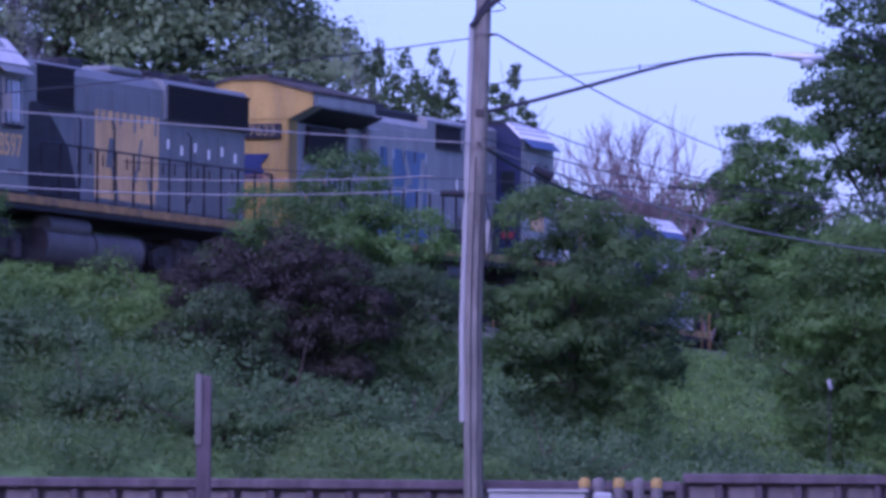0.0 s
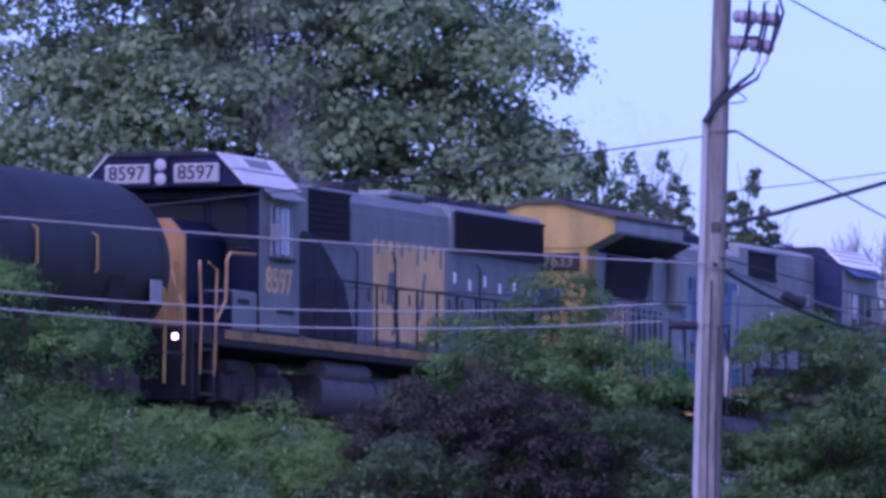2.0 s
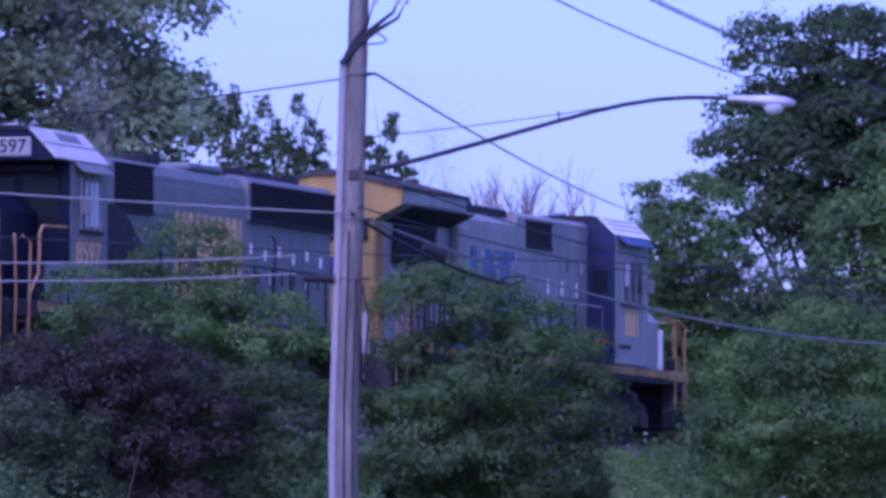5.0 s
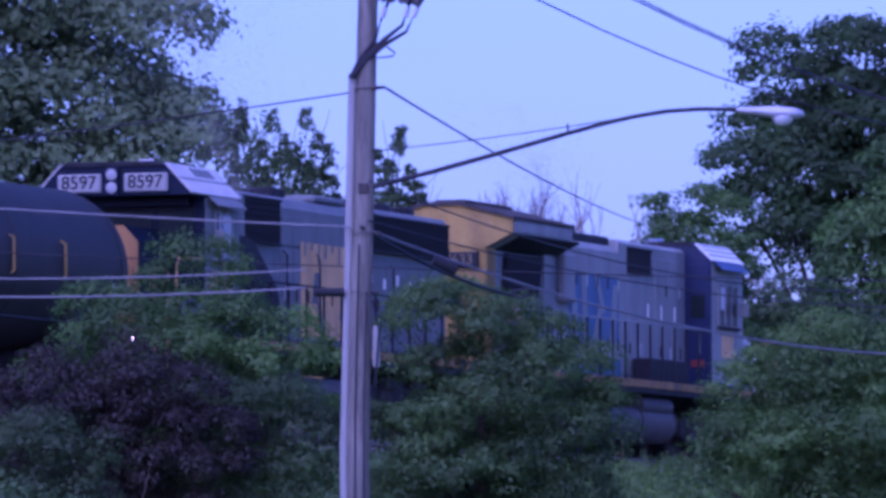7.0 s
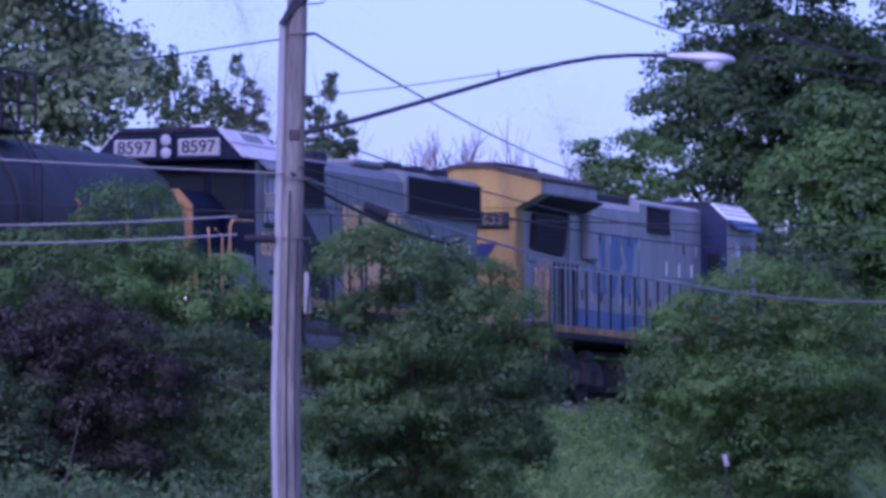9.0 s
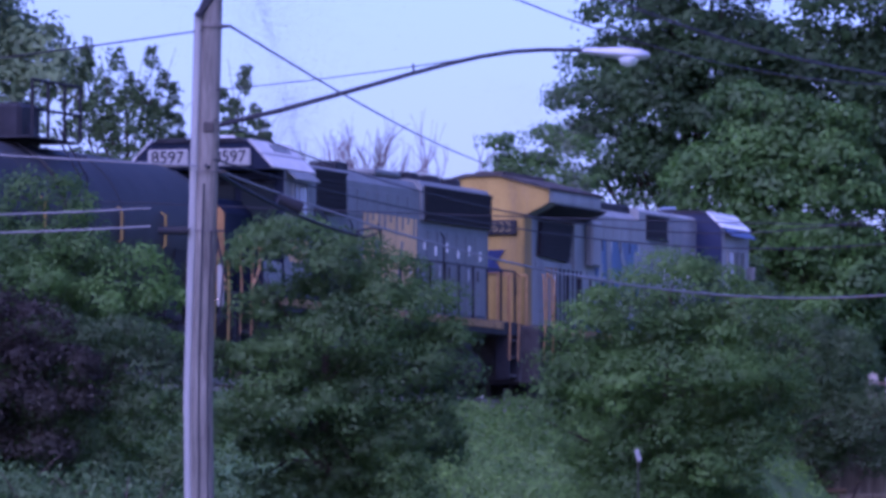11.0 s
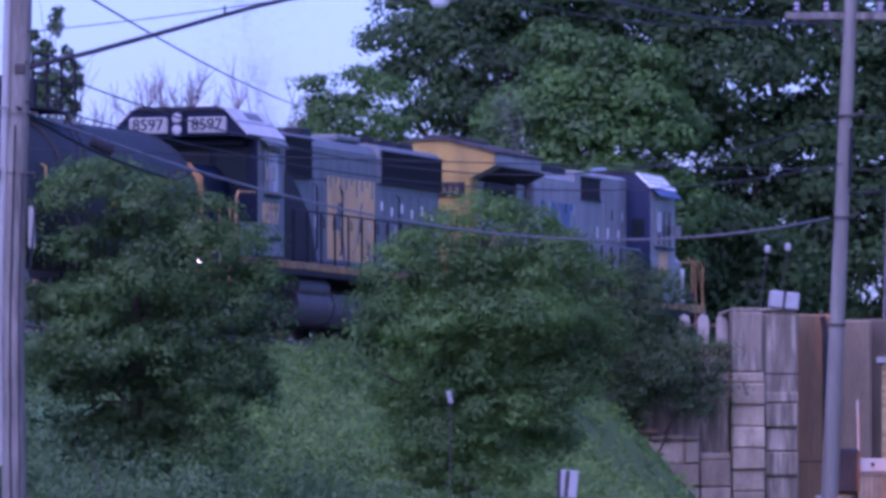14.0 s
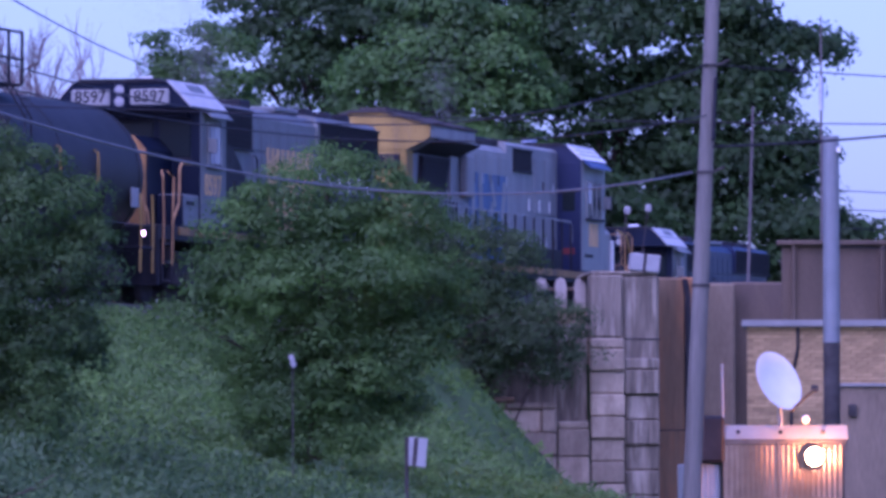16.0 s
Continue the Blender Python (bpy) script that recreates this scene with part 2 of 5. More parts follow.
POSTMAT = mat('weathered_post', (.14, .125, .125), .85, var=.3, scale=4, streak=6)
SMOKE = mat('grey_soot', (.2, .2, .205), .95, var=.2, scale=2, spec=.05)
SIGNMAT = mat('sign_back_aluminium', (.3, .3, .31), .6, .0, var=.15)
SKINMAT = mat('bright_wavy_steel', (.2, .16, .12), .3, 1., var=.2, scale=5, bump=.05)
TRUCKMAT = mat('ribbed_stainless_steel', (.15, .13, .115), .33, .9, var=.2, scale=5, fine=1.1, bump=.35)
SOIL = mat('dry_grass_and_soil', (.062, .12, .036), .95, var=.45, scale=.6, fine=9, bump=.6, dirt=(.08, .085, .04))
BALLAST = mat('grey_ballast', (.17, .155, .15), .95, var=.4, scale=6, fine=30, bump=.9)
BARK = mat('grey_brown_bark', (.07, .055, .045), .95, var=.4, scale=6, fine=30, bump=.7, streak=6)
TWIG = mat('bare_twig', (.16, .12, .12), .9, var=.3, scale=6)
LEAF_A = leaf_mat('bush_leaf', (.056, .118, .024), tip=(.118, .235, .042))
LEAF_B = leaf_mat('bright_bush_leaf', (.062, .128, .024), tip=(.125, .235, .043))
LEAF_D = leaf_mat('dark_leaf', (.046, .085, .026), tip=(.085, .145, .042))
LEAF_C = leaf_mat('deep_green_leaf', (.05, .1, .023), tip=(.1, .19, .04))
LEAF_S = leaf_mat('silvery_leaf', (.16, .232, .106), tip=(.25, .34, .16), through_share=.5)
LEAF_T = leaf_mat('tall_tree_leaf', (.052, .1, .033), tip=(.088, .165, .05), var=.07, through_share=.6)
LEAF_P = leaf_mat('purple_leaf', (.03, .023, .019), tip=(.044, .04, .025))
GRASSM = leaf_mat('grass_blade', (.066, .125, .026), tip=(.11, .19, .042))
# lusher grass, its sunlit brightness also put into the base colour
GRASSB = leaf_mat('lush_sunlit_grass_blade', (.1, .195, .036), tip=(.165, .28, .056))
WEEDM = leaf_mat('weed_leaf', (.06, .118, .038), tip=(.105, .182, .06))
LIT = glow('lit_ditch_lamp', (1, .62, .46), 7)
SODIUM = glow('lit_sodium_lamp', (1, .62, .12), 45)

# ---- ground ----
AL = radians(18.787)
FWD, LEFT = Vector((math.sin(AL), math.cos(AL), 0)), Vector((-math.cos(AL), math.sin(AL), 0))
TRACK0, RAIL = Vector((-7.913, 146.849, 0)), 7.335
TRACK_YAW = 90 - 18.787


def on_track(s, lat=0., h=0.):
    return TRACK0 + FWD * s + LEFT * lat + Vector((0, 0, RAIL + h))


def lerp_table(x, tab):
    for (a, b), (c, d) in zip(tab, tab[1:]):
        if x <= c:
            return b + (d - b) * max(0, (x - a) / (c - a))
    return tab[-1][1]


def ground_z(x, y):
    u = (x - TRACK0.x) * math.cos(AL) - (y - TRACK0.y) * math.sin(AL)
    s = (x - TRACK0.x) * math.sin(AL) + (y - TRACK0.y) * math.cos(AL)
    foot = lerp_table(s, ((10, 21), (40, 11.6), (50, 7.2)))
    near = lerp_table(u, ((-400, 7.6), (-60, 7.2), (-16, 6.55), (-14, 6.95), (2.6, 6.95), (3.6, 6.55), (foot, 2.35), (foot + 3, 2.0)))
    base = lerp_table(y, ((-90, -.2), (-30, 0), (20, .3), (60, 1.0), (102, 1.5), (400, 1.5)))
    out = base if y < 111 else max(base, min(near, 2.7 + (y - 111) * .4))
    if 56.6 < s < 80:          # the street under the bridge
        out = 1.5
    out += (.16 * noise.noise(Vector((x * .3, y * .3, 0))) + .1 * noise.noise(Vector((x * 1.1, y * 1.1, 3)))) * (1 if 3.4 < u < 30 and y > 111.4 else .2)
    return out


def build_ground():
    xs = sorted(set([-600, -400, -250, -150, -100, -70, -50] + list(np.arange(-36, 44, .9)) + [50, 70, 100, 150, 250, 400, 600]))
    ys = sorted(set([-300, -150, -90, -60, -30, 0, 20, 40, 60, 80, 95] + [104, 110.9, 111.1] + list(np.arange(112, 250, .9)) + [255, 270, 300, 350, 420, 600, 900, 1500]))
    v = [(x, y, ground_z(x, y)) for y in ys for x in xs]
    n = len(xs)
    f = [(j * n + i, j * n + i + 1, (j + 1) * n + i + 1, (j + 1) * n + i) for j in range(len(ys) - 1) for i in range(n - 1)]
    tagged(part('ground', (v, f), SOIL, smooth=True), 'rough grassy ground rising to a railway embankment', 'ground', kind='structure')


build_ground()


# ---- plants ----
rng = np.random.default_rng(5)


def leaf_mesh(name, P, Nrm, size, material, aspect=.6, droop=.0):
    """Many small leaves, each a folded blade at P facing about Nrm."""
    n = len(P)
    r = rng.normal(size=(n, 3))
    nv = Nrm + rng.normal(size=(n, 3)) * .28
    nv /= np.linalg.norm(nv, axis=1)[:, None]
    a = np.cross(nv, r)
    a /= np.linalg.norm(a, axis=1)[:, None]
    a[:, 2] -= droop
    b = np.cross(nv, a)
    sz = size * rng.uniform(.6, 1.4, (n, 1))
    V = np.empty((n, 4, 3))
    V[:, 0] = P - a * sz * .5
    V[:, 1] = P + b * sz * aspect * .5 + nv * sz * .12
    V[:, 2] = P + a * sz * .5
    V[:, 3] = P - b * sz * aspect * .5 + nv * sz * .12
    me = bpy.data.meshes.new(name)
    me.vertices.add(4 * n)
    me.vertices.foreach_set('co', V.ravel())
    me.loops.add(4 * n)
    me.loops.foreach_set('vertex_index', np.arange(4 * n, dtype=np.int32))
    me.polygons.add(n)
    me.polygons.foreach_set('loop_start', np.arange(0, 4 * n, 4, dtype=np.int32))
    me.update(calc_edges=True)
    me.materials.append(material)
    return me


def crown_points(lobes, per_m2, total, spread, inner=.1):
    """Leaf places: feathery clumps over the skins of rounded lobes, none where another lobe hides them."""
    C, D = [], []
    B = np.array(lobes)
    for j, (cx, cy, cz, rx, ry, rz) in enumerate(lobes):
        area = 4 * math.pi * ((rx * ry) ** 1.6 / 3 + (rx * rz) ** 1.6 / 3 + (ry * rz) ** 1.6 / 3) ** (1 / 1.6)
        k = max(8, int(area * per_m2))
        d = rng.normal(size=(k, 3))
        d[:, 2] = np.where(rng.random(k) < .75, np.abs(d[:, 2]), d[:, 2])
        d /= np.linalg.norm(d, axis=1)[:, None]
        rad = np.where(rng.random(k) < inner, rng.uniform(.4, .8, k), rng.uniform(.8, 1.12, k))
        c = B[j, :3] + d * rad[:, None] * B[j, 3:]
        q = np.linalg.norm((c[:, None, :] - B[None, :, :3]) / B[None, :, 3:], axis=2)
        q[:, j] = 9
        ok = (q.min(axis=1) > .72) | (rng.random(k) < .2)
        C.append(c[ok])
        D.append(d[ok])
    C, D = np.concatenate(C), np.concatenate(D)
    w = np.where(D[:, 1] > .35, .22, 1.1) * np.where(D[:, 2] < -.25, .5, 1.1)
    m = rng.poisson(total / len(C) * w)
    idx = np.repeat(np.arange(len(C)), m)
    n = len(idx)
    ax = D + np.array([0, -.15, .7])
    ax /= np.linalg.norm(ax, axis=1)[:, None]
    u = rng.normal(size=(n, 3))
    u /= np.linalg.norm(u, axis=1)[:, None]
    u += ax[idx] * .75
    u /= np.linalg.norm(u, axis=1)[:, None]
    big = rng.uniform(.55, 1.45, len(C))[idx][:, None] * spread
    rad = np.abs(rng.normal(1, .22, (n, 1)))
    off = u * big * rad * np.array([1.25, 1.25, .85])
    return C[idx] + off, u * np.array([1, 1, 1.2]) + ax[idx] * .25


def limb_geo(base, tips, r):
    gs = []
    base = Vector(base)
    fork = None
    top = Vector((sum(t[0] for t in tips) / len(tips), sum(t[1] for t in tips) / len(tips), max(t[2] for t in tips)))
    fork = base.lerp(top, .35)
    mid = base.lerp(fork, .5) + Vector((rng.normal() * .08, 0, 0))
    gs.append(tube([base, mid, fork, fork.lerp(top, .45), top], [r * 1.25, r, r * .8, r * .5, r * .12], 8))
    for t in tips:
        t = Vector(t)
        st = fork.lerp(top, rng.uniform(-.25, .4))
        m1 = st.lerp(t, .5) + Vector((rng.normal() * .12, rng.normal() * .12, .12))
        gs.append(tube([st, m1, t], [r * .38, r * .22, r * .06], 6))
        for q in range(3):
            e = t + Vector(rng.normal(size=3) * .5)
            gs.append(tube([m1.lerp(t, rng.uniform(.2, .8)), e], [r * .16, r * .04], 4))
    return geo_join(*gs)


def plant(name, label, cat, base, lobes, material, per_m2, total, spread, size, r=.12, group='', inner=.1, aspect=.55, droop=0.):
    """A tree or shrub of trunk, limbs and a crown of many leaves. Lobes in world metres."""
    bx, by = base[:2]
    bz = base[2] if len(base) > 2 else ground_z(bx, by) - .1
    t = thing(name, label, cat, pose(bx, by, bz), group)
    loc = [(a - bx, b - by, c - bz, d, e, f) for a, b, c, d, e, f in lobes]
    part('trunk', limb_geo((0, 0, -.1), [(l[0], l[1], l[2]) for l in loc[::max(1, len(loc) // 9)]], r), BARK, t, smooth=True)
    P, Nn = crown_points(loc, per_m2, total, spread, inner)
    part('crown', leaf_mesh('crown', P, Nn, size, material, aspect, droop), None, t)
    return t


def spray(x0, x1, z0, z1, y, n, rmin, rmax, seed, dy=1.6):
    """Lobes that fill a rounded outline between x0, x1 and z0, z1, with an uneven rim."""
    rr = random.Random(seed)
    out = []
    cx, cz, hx, hz = (x0 + x1) / 2, (z0 + z1) / 2, (x1 - x0) / 2, (z1 - z0) / 2
    for i in range(n):
        a = i * 2.39996 + rr.uniform(-.3, .3)
        q = math.sqrt((i + .6) / n) * rr.uniform(.92, 1.06)
        r = rr.uniform(rmin, rmax)
        px, pz = cx + math.cos(a) * q * max(.05, hx - r * .75), cz + math.sin(a) * q * max(.05, hz - r * .75)
        out.append((px, y + rr.uniform(-dy, dy) * (1.05 - q * .8), pz, r * rr.uniform(.9, 1.3), r * rr.uniform(.9, 1.2), r * rr.uniform(.65, .95)))
    return out


# ---- rolling stock: x runs towards the cab end, y to the left, z up from the rail ----
def sides(y):
    return (-y, y)


def wheelset_mesh():
    w = lathe([(.06, -.86), (.06, -.8), (.5, -.79), (.52, -.74), (.54, -.72), (.54, -.68), (.5, -.66), (.45, -.68), (.2, -.7), (.09, -.68), (.09, .68), (.2, .7), (.45, .68), (.5, .66), (.54, .68), (.54, .72), (.52, .74), (.5, .79), (.06, .8), (.06, .86)], 20, 'y')
    spokes = [cbox(-.03, .03, s * .8 - .02, s * .8 + .02, .1, .42, .01) for s in (-1, 1)]
    return mesh_of('wheelset', geo_join(w, *spokes), GRIME, True)


WHEELS = wheelset_mesh()
ROLLERS = []


def wheelset(parent, x, m=None):
    ob = part('wheelset', WHEELS, None, parent, at=pose(x, 0, .52))
    ROLLERS.append((ob, x))
    return ob


def bogie(parent, x0, axles, length):
    """A truck: two side frames with springs and journal boxes, its wheelsets."""
    b = new('truck')
    b.parent = parent
    b.empty_display_size = .2
    for sgn in sides(1):
        y = sgn * 1.02
        prof = [(-length / 2, .55), (-length / 2 + .25, .42), (length / 2 - .25, .42), (length / 2, .55), (length / 2, .85), (length / 2 - .6, .98), (-length / 2 + .6, .98), (-length / 2, .85)]
        g = prism([(a, c) for a, c in prof], y - .07, y + .07)
        g = ([(q[1], q[0], q[2]) for q in g[0]], g[1])
        part('side_frame', moved(g, pose(x0, 0, 0)), GRIME, b)
        for a in axles:
            part('journal_box', cbox(a - .17, a + .17, y + sgn * .13 - .1, y + sgn * .13 + .1, .36, .72, .04), GRIME, b)
        for a, c in zip(axles, axles[1:]):
            mx = (a + c) / 2
            part('spring', geo_join(*[tube([(mx + d, y + sgn * .1, .45), (mx + d, y + sgn * .1, .9)], .09, 10) for d in (-.22, 0, .22)]), GRIME, b)
            part('brake_cylinder', tube([(mx - .3, y + sgn * .14, 1.02), (mx + .25, y + sgn * .14, 1.02)], .12, 12), GRIME, b, smooth=True)
    part('bolster', cbox(x0 - .4, x0 + .4, -1.1, 1.1, .7, 1.15, .05), GRIME, b)
    for a in axles:
        wheelset(b, a)


def handrail(parent, x0, x1, y, z0, z1, n, postmat, railmat, drop=True):
    """Side railing: separate posts and one top rail."""
    h = new('handrail')
    h.parent = parent
    h.empty_display_size = .2
    for i in range(n):
        x = x0 + (x1 - x0) * i / (n - 1)
        part('post', tube([(x, y, z0), (x, y, z1)], .026, 6), postmat, h)
    pts = [(x0, y, z1), (x1, y, z1)]
    if drop:
        pts = [(x0 - .08, y, z1 - .5), (x0 - .05, y, z1 - .05), (x0, y, z1)] + pts[1:] + [(x1 + .05, y, z1 - .05), (x1 + .08, y, z1 - .5)]
    part('rail', tube(pts, .022, 6), railmat, h)
    return h


def text_part(s, size, m, parent, material):
    c = bpy.data.curves.new('number', 'FONT')
    c.body, c.size, c.extrude, c.align_x, c.align_y = s, size, .004, 'CENTER', 'CENTER'
    c.offset = size * .012
    c.materials.append(material)
    ob = new('number', c)
    ob.parent = parent
    ob.matrix_basis = m
    return ob


def grille(parent, x0, x1, z0, z1, y, sgn, name='grille', step=.11, tilt=0.):
    """A dark intake: frame, recess and louvres."""
    g = [cbox(x0, x1, y - .02, y + .02, z0, z1, 0)]
    ob = part(name, geo_join(*g), GRILLE, parent)
    n = max(2, int((z1 - z0) / step))
    lv = [cbox(x0 + .03, x1 - .03, y + sgn * .015 - .012, y + sgn * .035 + .012, z0 + (i + .3) * (z1 - z0) / n, z0 + (i + .55) * (z1 - z0) / n, 0) for i in range(n)]
    part('louvres', geo_join(*lv), GRILLE, ob)
    for z in (z0 - .05, z1):
        part('surround', cbox(x0 - .04, x1 + .04, min(y, y + sgn * .05), max(y, y + sgn * .05), z, z + .05, .01), BLACK, ob)
    return ob


def doors(parent, x0, x1, n, z0, z1, y, sgn, material, latch=True):
    """Hood doors: raised panels with a latch each."""
    w = (x1 - x0) / n
    for i in range(n):
        a = x0 + i * w
        d = part('hood_door', cbox(a + .025, a + w - .025, y - .018, y + .018, z0, z1, .012), material, parent)
        latch and part('latch', cbox(a + w * .75, a + w * .75 + .05, y + sgn * .03 - .015, y + sgn * .03 + .015, (z0 + z1) / 2 - .12, (z0 + z1) / 2 + .12, .008), SILVER if i % 3 == 1 else GRIME, d)


def underframe(t, L, tank=(8.0, 13.4), front=.7, rear=.7, reach=0.):
    """Deck, sill stripe, fuel tank, air tanks, pilots, couplers and steps. c counts from the cab end."""
    X = lambda c: L / 2 - c
    part('deck', cbox(X(L - rear), X(front), -1.5, 1.5, 1.32, 1.62, .02), BLACK, t)
    for sg in sides(1):
        part('side_sill', cbox(X(L - rear - 1.4), X(front + 1.4), sg * 1.515 - .02, sg * 1.515 + .02, 1.44, 1.6, .008), SILLMAT, t)
        part('air_reservoir', tube([(X(tank[0] + .2), sg * 1.18, 1.1), (X(tank[0] + 2.4), sg * 1.18, 1.1)], .2, 14), TANKGREY, t, smooth=True)
        for e in (1, -1):
            cx = e * (L / 2 - (front if e > 0 else rear) - .6)
            st = new('steps')
            st.parent = t
            for k in range(3):
                part('tread', cbox(cx - .3, cx + .3, sg * 1.36 - .14, sg * 1.36 + .14, .45 + k * .38, .5 + k * .38, .01), GRIME, st)
            for d in (-.32, .32):
                part('stringer', cbox(cx + d - .02, cx + d + .02, sg * 1.36 - .15, sg * 1.36 + .15, .4, 1.6, .01), BLACK, st)
                part('grab_iron', tube([(cx + d, sg * 1.5, .8), (cx + d, sg * 1.53, 1.7), (cx + d * 1.2, sg * 1.53, 2.6), (cx + d * .6, sg * 1.45, 2.72)], .022, 6), RAILYEL, st)
    c0, c1 = tank
    prof = [(-1.38, .75), (-1.34, .55), (-1.22, .4), (-1.05, .32), (1.05, .32), (1.22, .4), (1.34, .55), (1.38, .75), (1.34, .92), (1.24, 1.02), (-1.24, 1.02), (-1.34, .92)]
    ft = part('fuel_tank', prism(prof, X(c1), X(c0)), TANKGREY, t, smooth=True)
    for xe in (c0, (c0 + c1) / 2, c1):
        part('tank_strap', prism([(a * 1.012, (b - .67) * 1.03 + .67) for a, b in prof], X(xe) - .04, X(xe) + .04), GRIME, ft)
    for e in (1, -1):
        x = e * (L / 2 - (front if e > 0 else rear))
        ce = e * (L / 2 - (reach if e > 0 else 0))
        pl = part('pilot', cbox(min(x - .06, x + .06), max(x - .06, x + .06), -1.5, 1.5, .35, 1.6, .03), BLACK if e > 0 else GRIME, t)
        part('coupler', geo_join(cbox(min(x, ce), max(x, ce), -.14, .14, .75, .98, .03), cbox(ce - .22, ce + .1, -.2, .2, .68, 1.05, .05)), GRIME, pl)
        [part('brake_hose', tube([(x + e * .05, y, 1.0), (x + e * .3, y, .6), (x + e * .42, y * .8, .42)], .03, 6), BLACK, pl) for y in (-.5, .5, -.72)]
        er = new('end_rail')
        er.parent = t
        for y in (-1.2, -.55, .55, 1.2):
            part('post', tube([(x, y, 1.6), (x, y, 2.7)], .024, 6), RAILYEL, er)
        part('rail', tube([(x, -1.2, 2.7), (x, -.55, 2.7)], .02, 6), RAILYEL, er)
        part('rail', tube([(x, 1.2, 2.7), (x, .55, 2.7)], .02, 6), RAILYEL, er)


def cab(t, x0, x1, hw, front, sidemat, rearmat, top=4.66, digits='', lit=False, brow=.06, slope=None, seam=True, eave=4.12, rw=.98, visor=GREY):
    """Crew cab with chamfered roof, windows, visors, number boards; its front faces +x at x1."""
    prof = [(-hw, 1.62), (hw, 1.62), (hw, eave), (rw, top), (-rw, top), (-hw, eave)]
    c = part('cab', prism(prof, x0, x1), front, t)
    part('roof', prism([(-rw - .03, top - .02), (rw + .03, top - .02), (rw - .15, top + .06), (-rw + .15, top + .06)], x0 - .04, x1 + brow + .02), BLACK, c)
    for sg in sides(1):
        a, b = Vector((0, sg * (hw + .02), eave)), Vector((0, sg * (rw + .02), top + .01))
        o = Vector((0, sg * .018, .02))
        pr = [(a + o).yz[:], (b + o).yz[:], b.yz[:], a.yz[:]]
        # the bright sky reflection on the chamfer is put into its colour
        sl = part('roof_slope', prism([tuple(q) for q in pr], x0 - .03, x1 + brow), slope or WHITE, c, 'pale roof chamfer, sky reflection put into its colour')
        if seam == 'lines':
            for q in (.3, .58, .84):
                part('roof_seam', prism([tuple((a.lerp(b, q) + o).yz), tuple((a.lerp(b, q + .06) + o * 1.4).yz), tuple((a.lerp(b, q + .06)).yz), tuple((a.lerp(b, q)).yz)], x0 + .1, x1 + brow - .1), GREY, sl)
        elif seam:
            part('roof_emblem', prism([tuple((a.lerp(b, .62) + o * 1.2).yz), tuple((a.lerp(b, .9) + o * 1.2).yz), tuple((a.lerp(b, .9)).yz), tuple((a.lerp(b, .62)).yz)], x0 + .5, x1 - .3), GREY, sl)
            part('roof_seam', prism([tuple((a.lerp(b, .46) + o).yz), tuple((a.lerp(b, .5) + o * 1.4).yz), tuple((a.lerp(b, .5)).yz), tuple((a.lerp(b, .46)).yz)], x0 - .03, x1 + brow), GREY, sl)
        part('side_panel', cbox(x0 + .02, x1 - .02, sg * hw - .012, sg * hw + .012, 1.66, eave - .04, .008), sidemat, c)
        wz0, wz1 = 2.98, 3.82
        w = part('side_window', cbox(x0 + .45, x1 - .5, sg * (hw + .012) - .02, sg * (hw + .012) + .02, wz0, wz1, .01), DGLASS, c)
        nw = 3
        for k in range(nw + 1):
            wx = x0 + .45 + (x1 - x0 - .95) * k / nw
            part('frame', cbox(wx - .035, wx + .035, sg * (hw + .03) - .02, sg * (hw + .03) + .02, wz0 - .04, wz1 + .04, .008), LGREY, w)
        for pa, pb in (((.55, .95), (1.02, 1.2)) if digits else ((.62, .86),)):
            part('pane', cbox(x0 + pa, x0 + pb, sg * (hw + .035) - .008, sg * (hw + .035) + .008, wz0 + .02 if digits else 3.3, wz1 - .02, 0), PANE, w)
        part('arm_rest', cbox(x0 + .4, x1 - .45, sg * (hw + .05) - .05, sg * (hw + .05) + .05, wz0 - .1, wz0 - .04, .01), BLACK, w)
        vis = prism([(sg * hw, eave - .02), (sg * (hw + .22), eave - .2), (sg * (hw + .22), eave - .17), (sg * hw, eave + .02)], x0 + .2, x1 - .15)
        part('visor', vis, visor, c)
        part('mirror', cbox(x1 - .42, x1 - .36, sg * (hw + .16) - .1, sg * (hw + .16) + .1, 3.2, 3.5, .01), GREY, c)
        if digits:
            text_part(digits, .62, Matrix.Translation(((x0 + x1) / 2 + .05, sg * (hw + .018), 2.52)) @ pose(0, 0, 0, 90, 0, 0 if sg < 0 else 180), c, FADED)
        bars = geo_join(*[cbox(x0 + .75 + k * .24, x0 + .9 + k * .24, sg * (hw + .016) - .006, sg * (hw + .016) + .006, 2.26, 2.82, 0) for k in range(4)])
        digits or part('cab_number', bars, FADED, c, 'faded ochre number bars')
        part('lower_vent', cbox(x0 + .3, x0 + 1.1, sg * (hw + .016) - .01, sg * (hw + .016) + .01, 1.98, 2.06, 0), BLACK, c)
    for y0, y1 in ((-hw + .2, -.62), (-.5, .5), (.62, hw - .2)):
        w = part('windshield', cbox(x1 - .02, x1 + .03, y0, y1, 3.1, 3.85, .02), DGLASS, c)
        [part('gasket', cbox(x1, x1 + .045, y0 - .04, y1 + .04, z, z + .05, .01), BLACK, w) for z in (3.05, 3.85)]
    part('sun_canopy', prism([(-1.3, 3.93), (1.3, 3.93), (1.25, 4.05), (-1.25, 4.05)], x1, x1 + .22), BLUE, c)
    part('brow', prism([(-hw, eave - .02), (hw, eave - .02), (hw, eave), (rw, top), (-rw, top), (-hw, eave)], x1 - .02, x1 + brow - .02), front, c) if brow > .1 else None
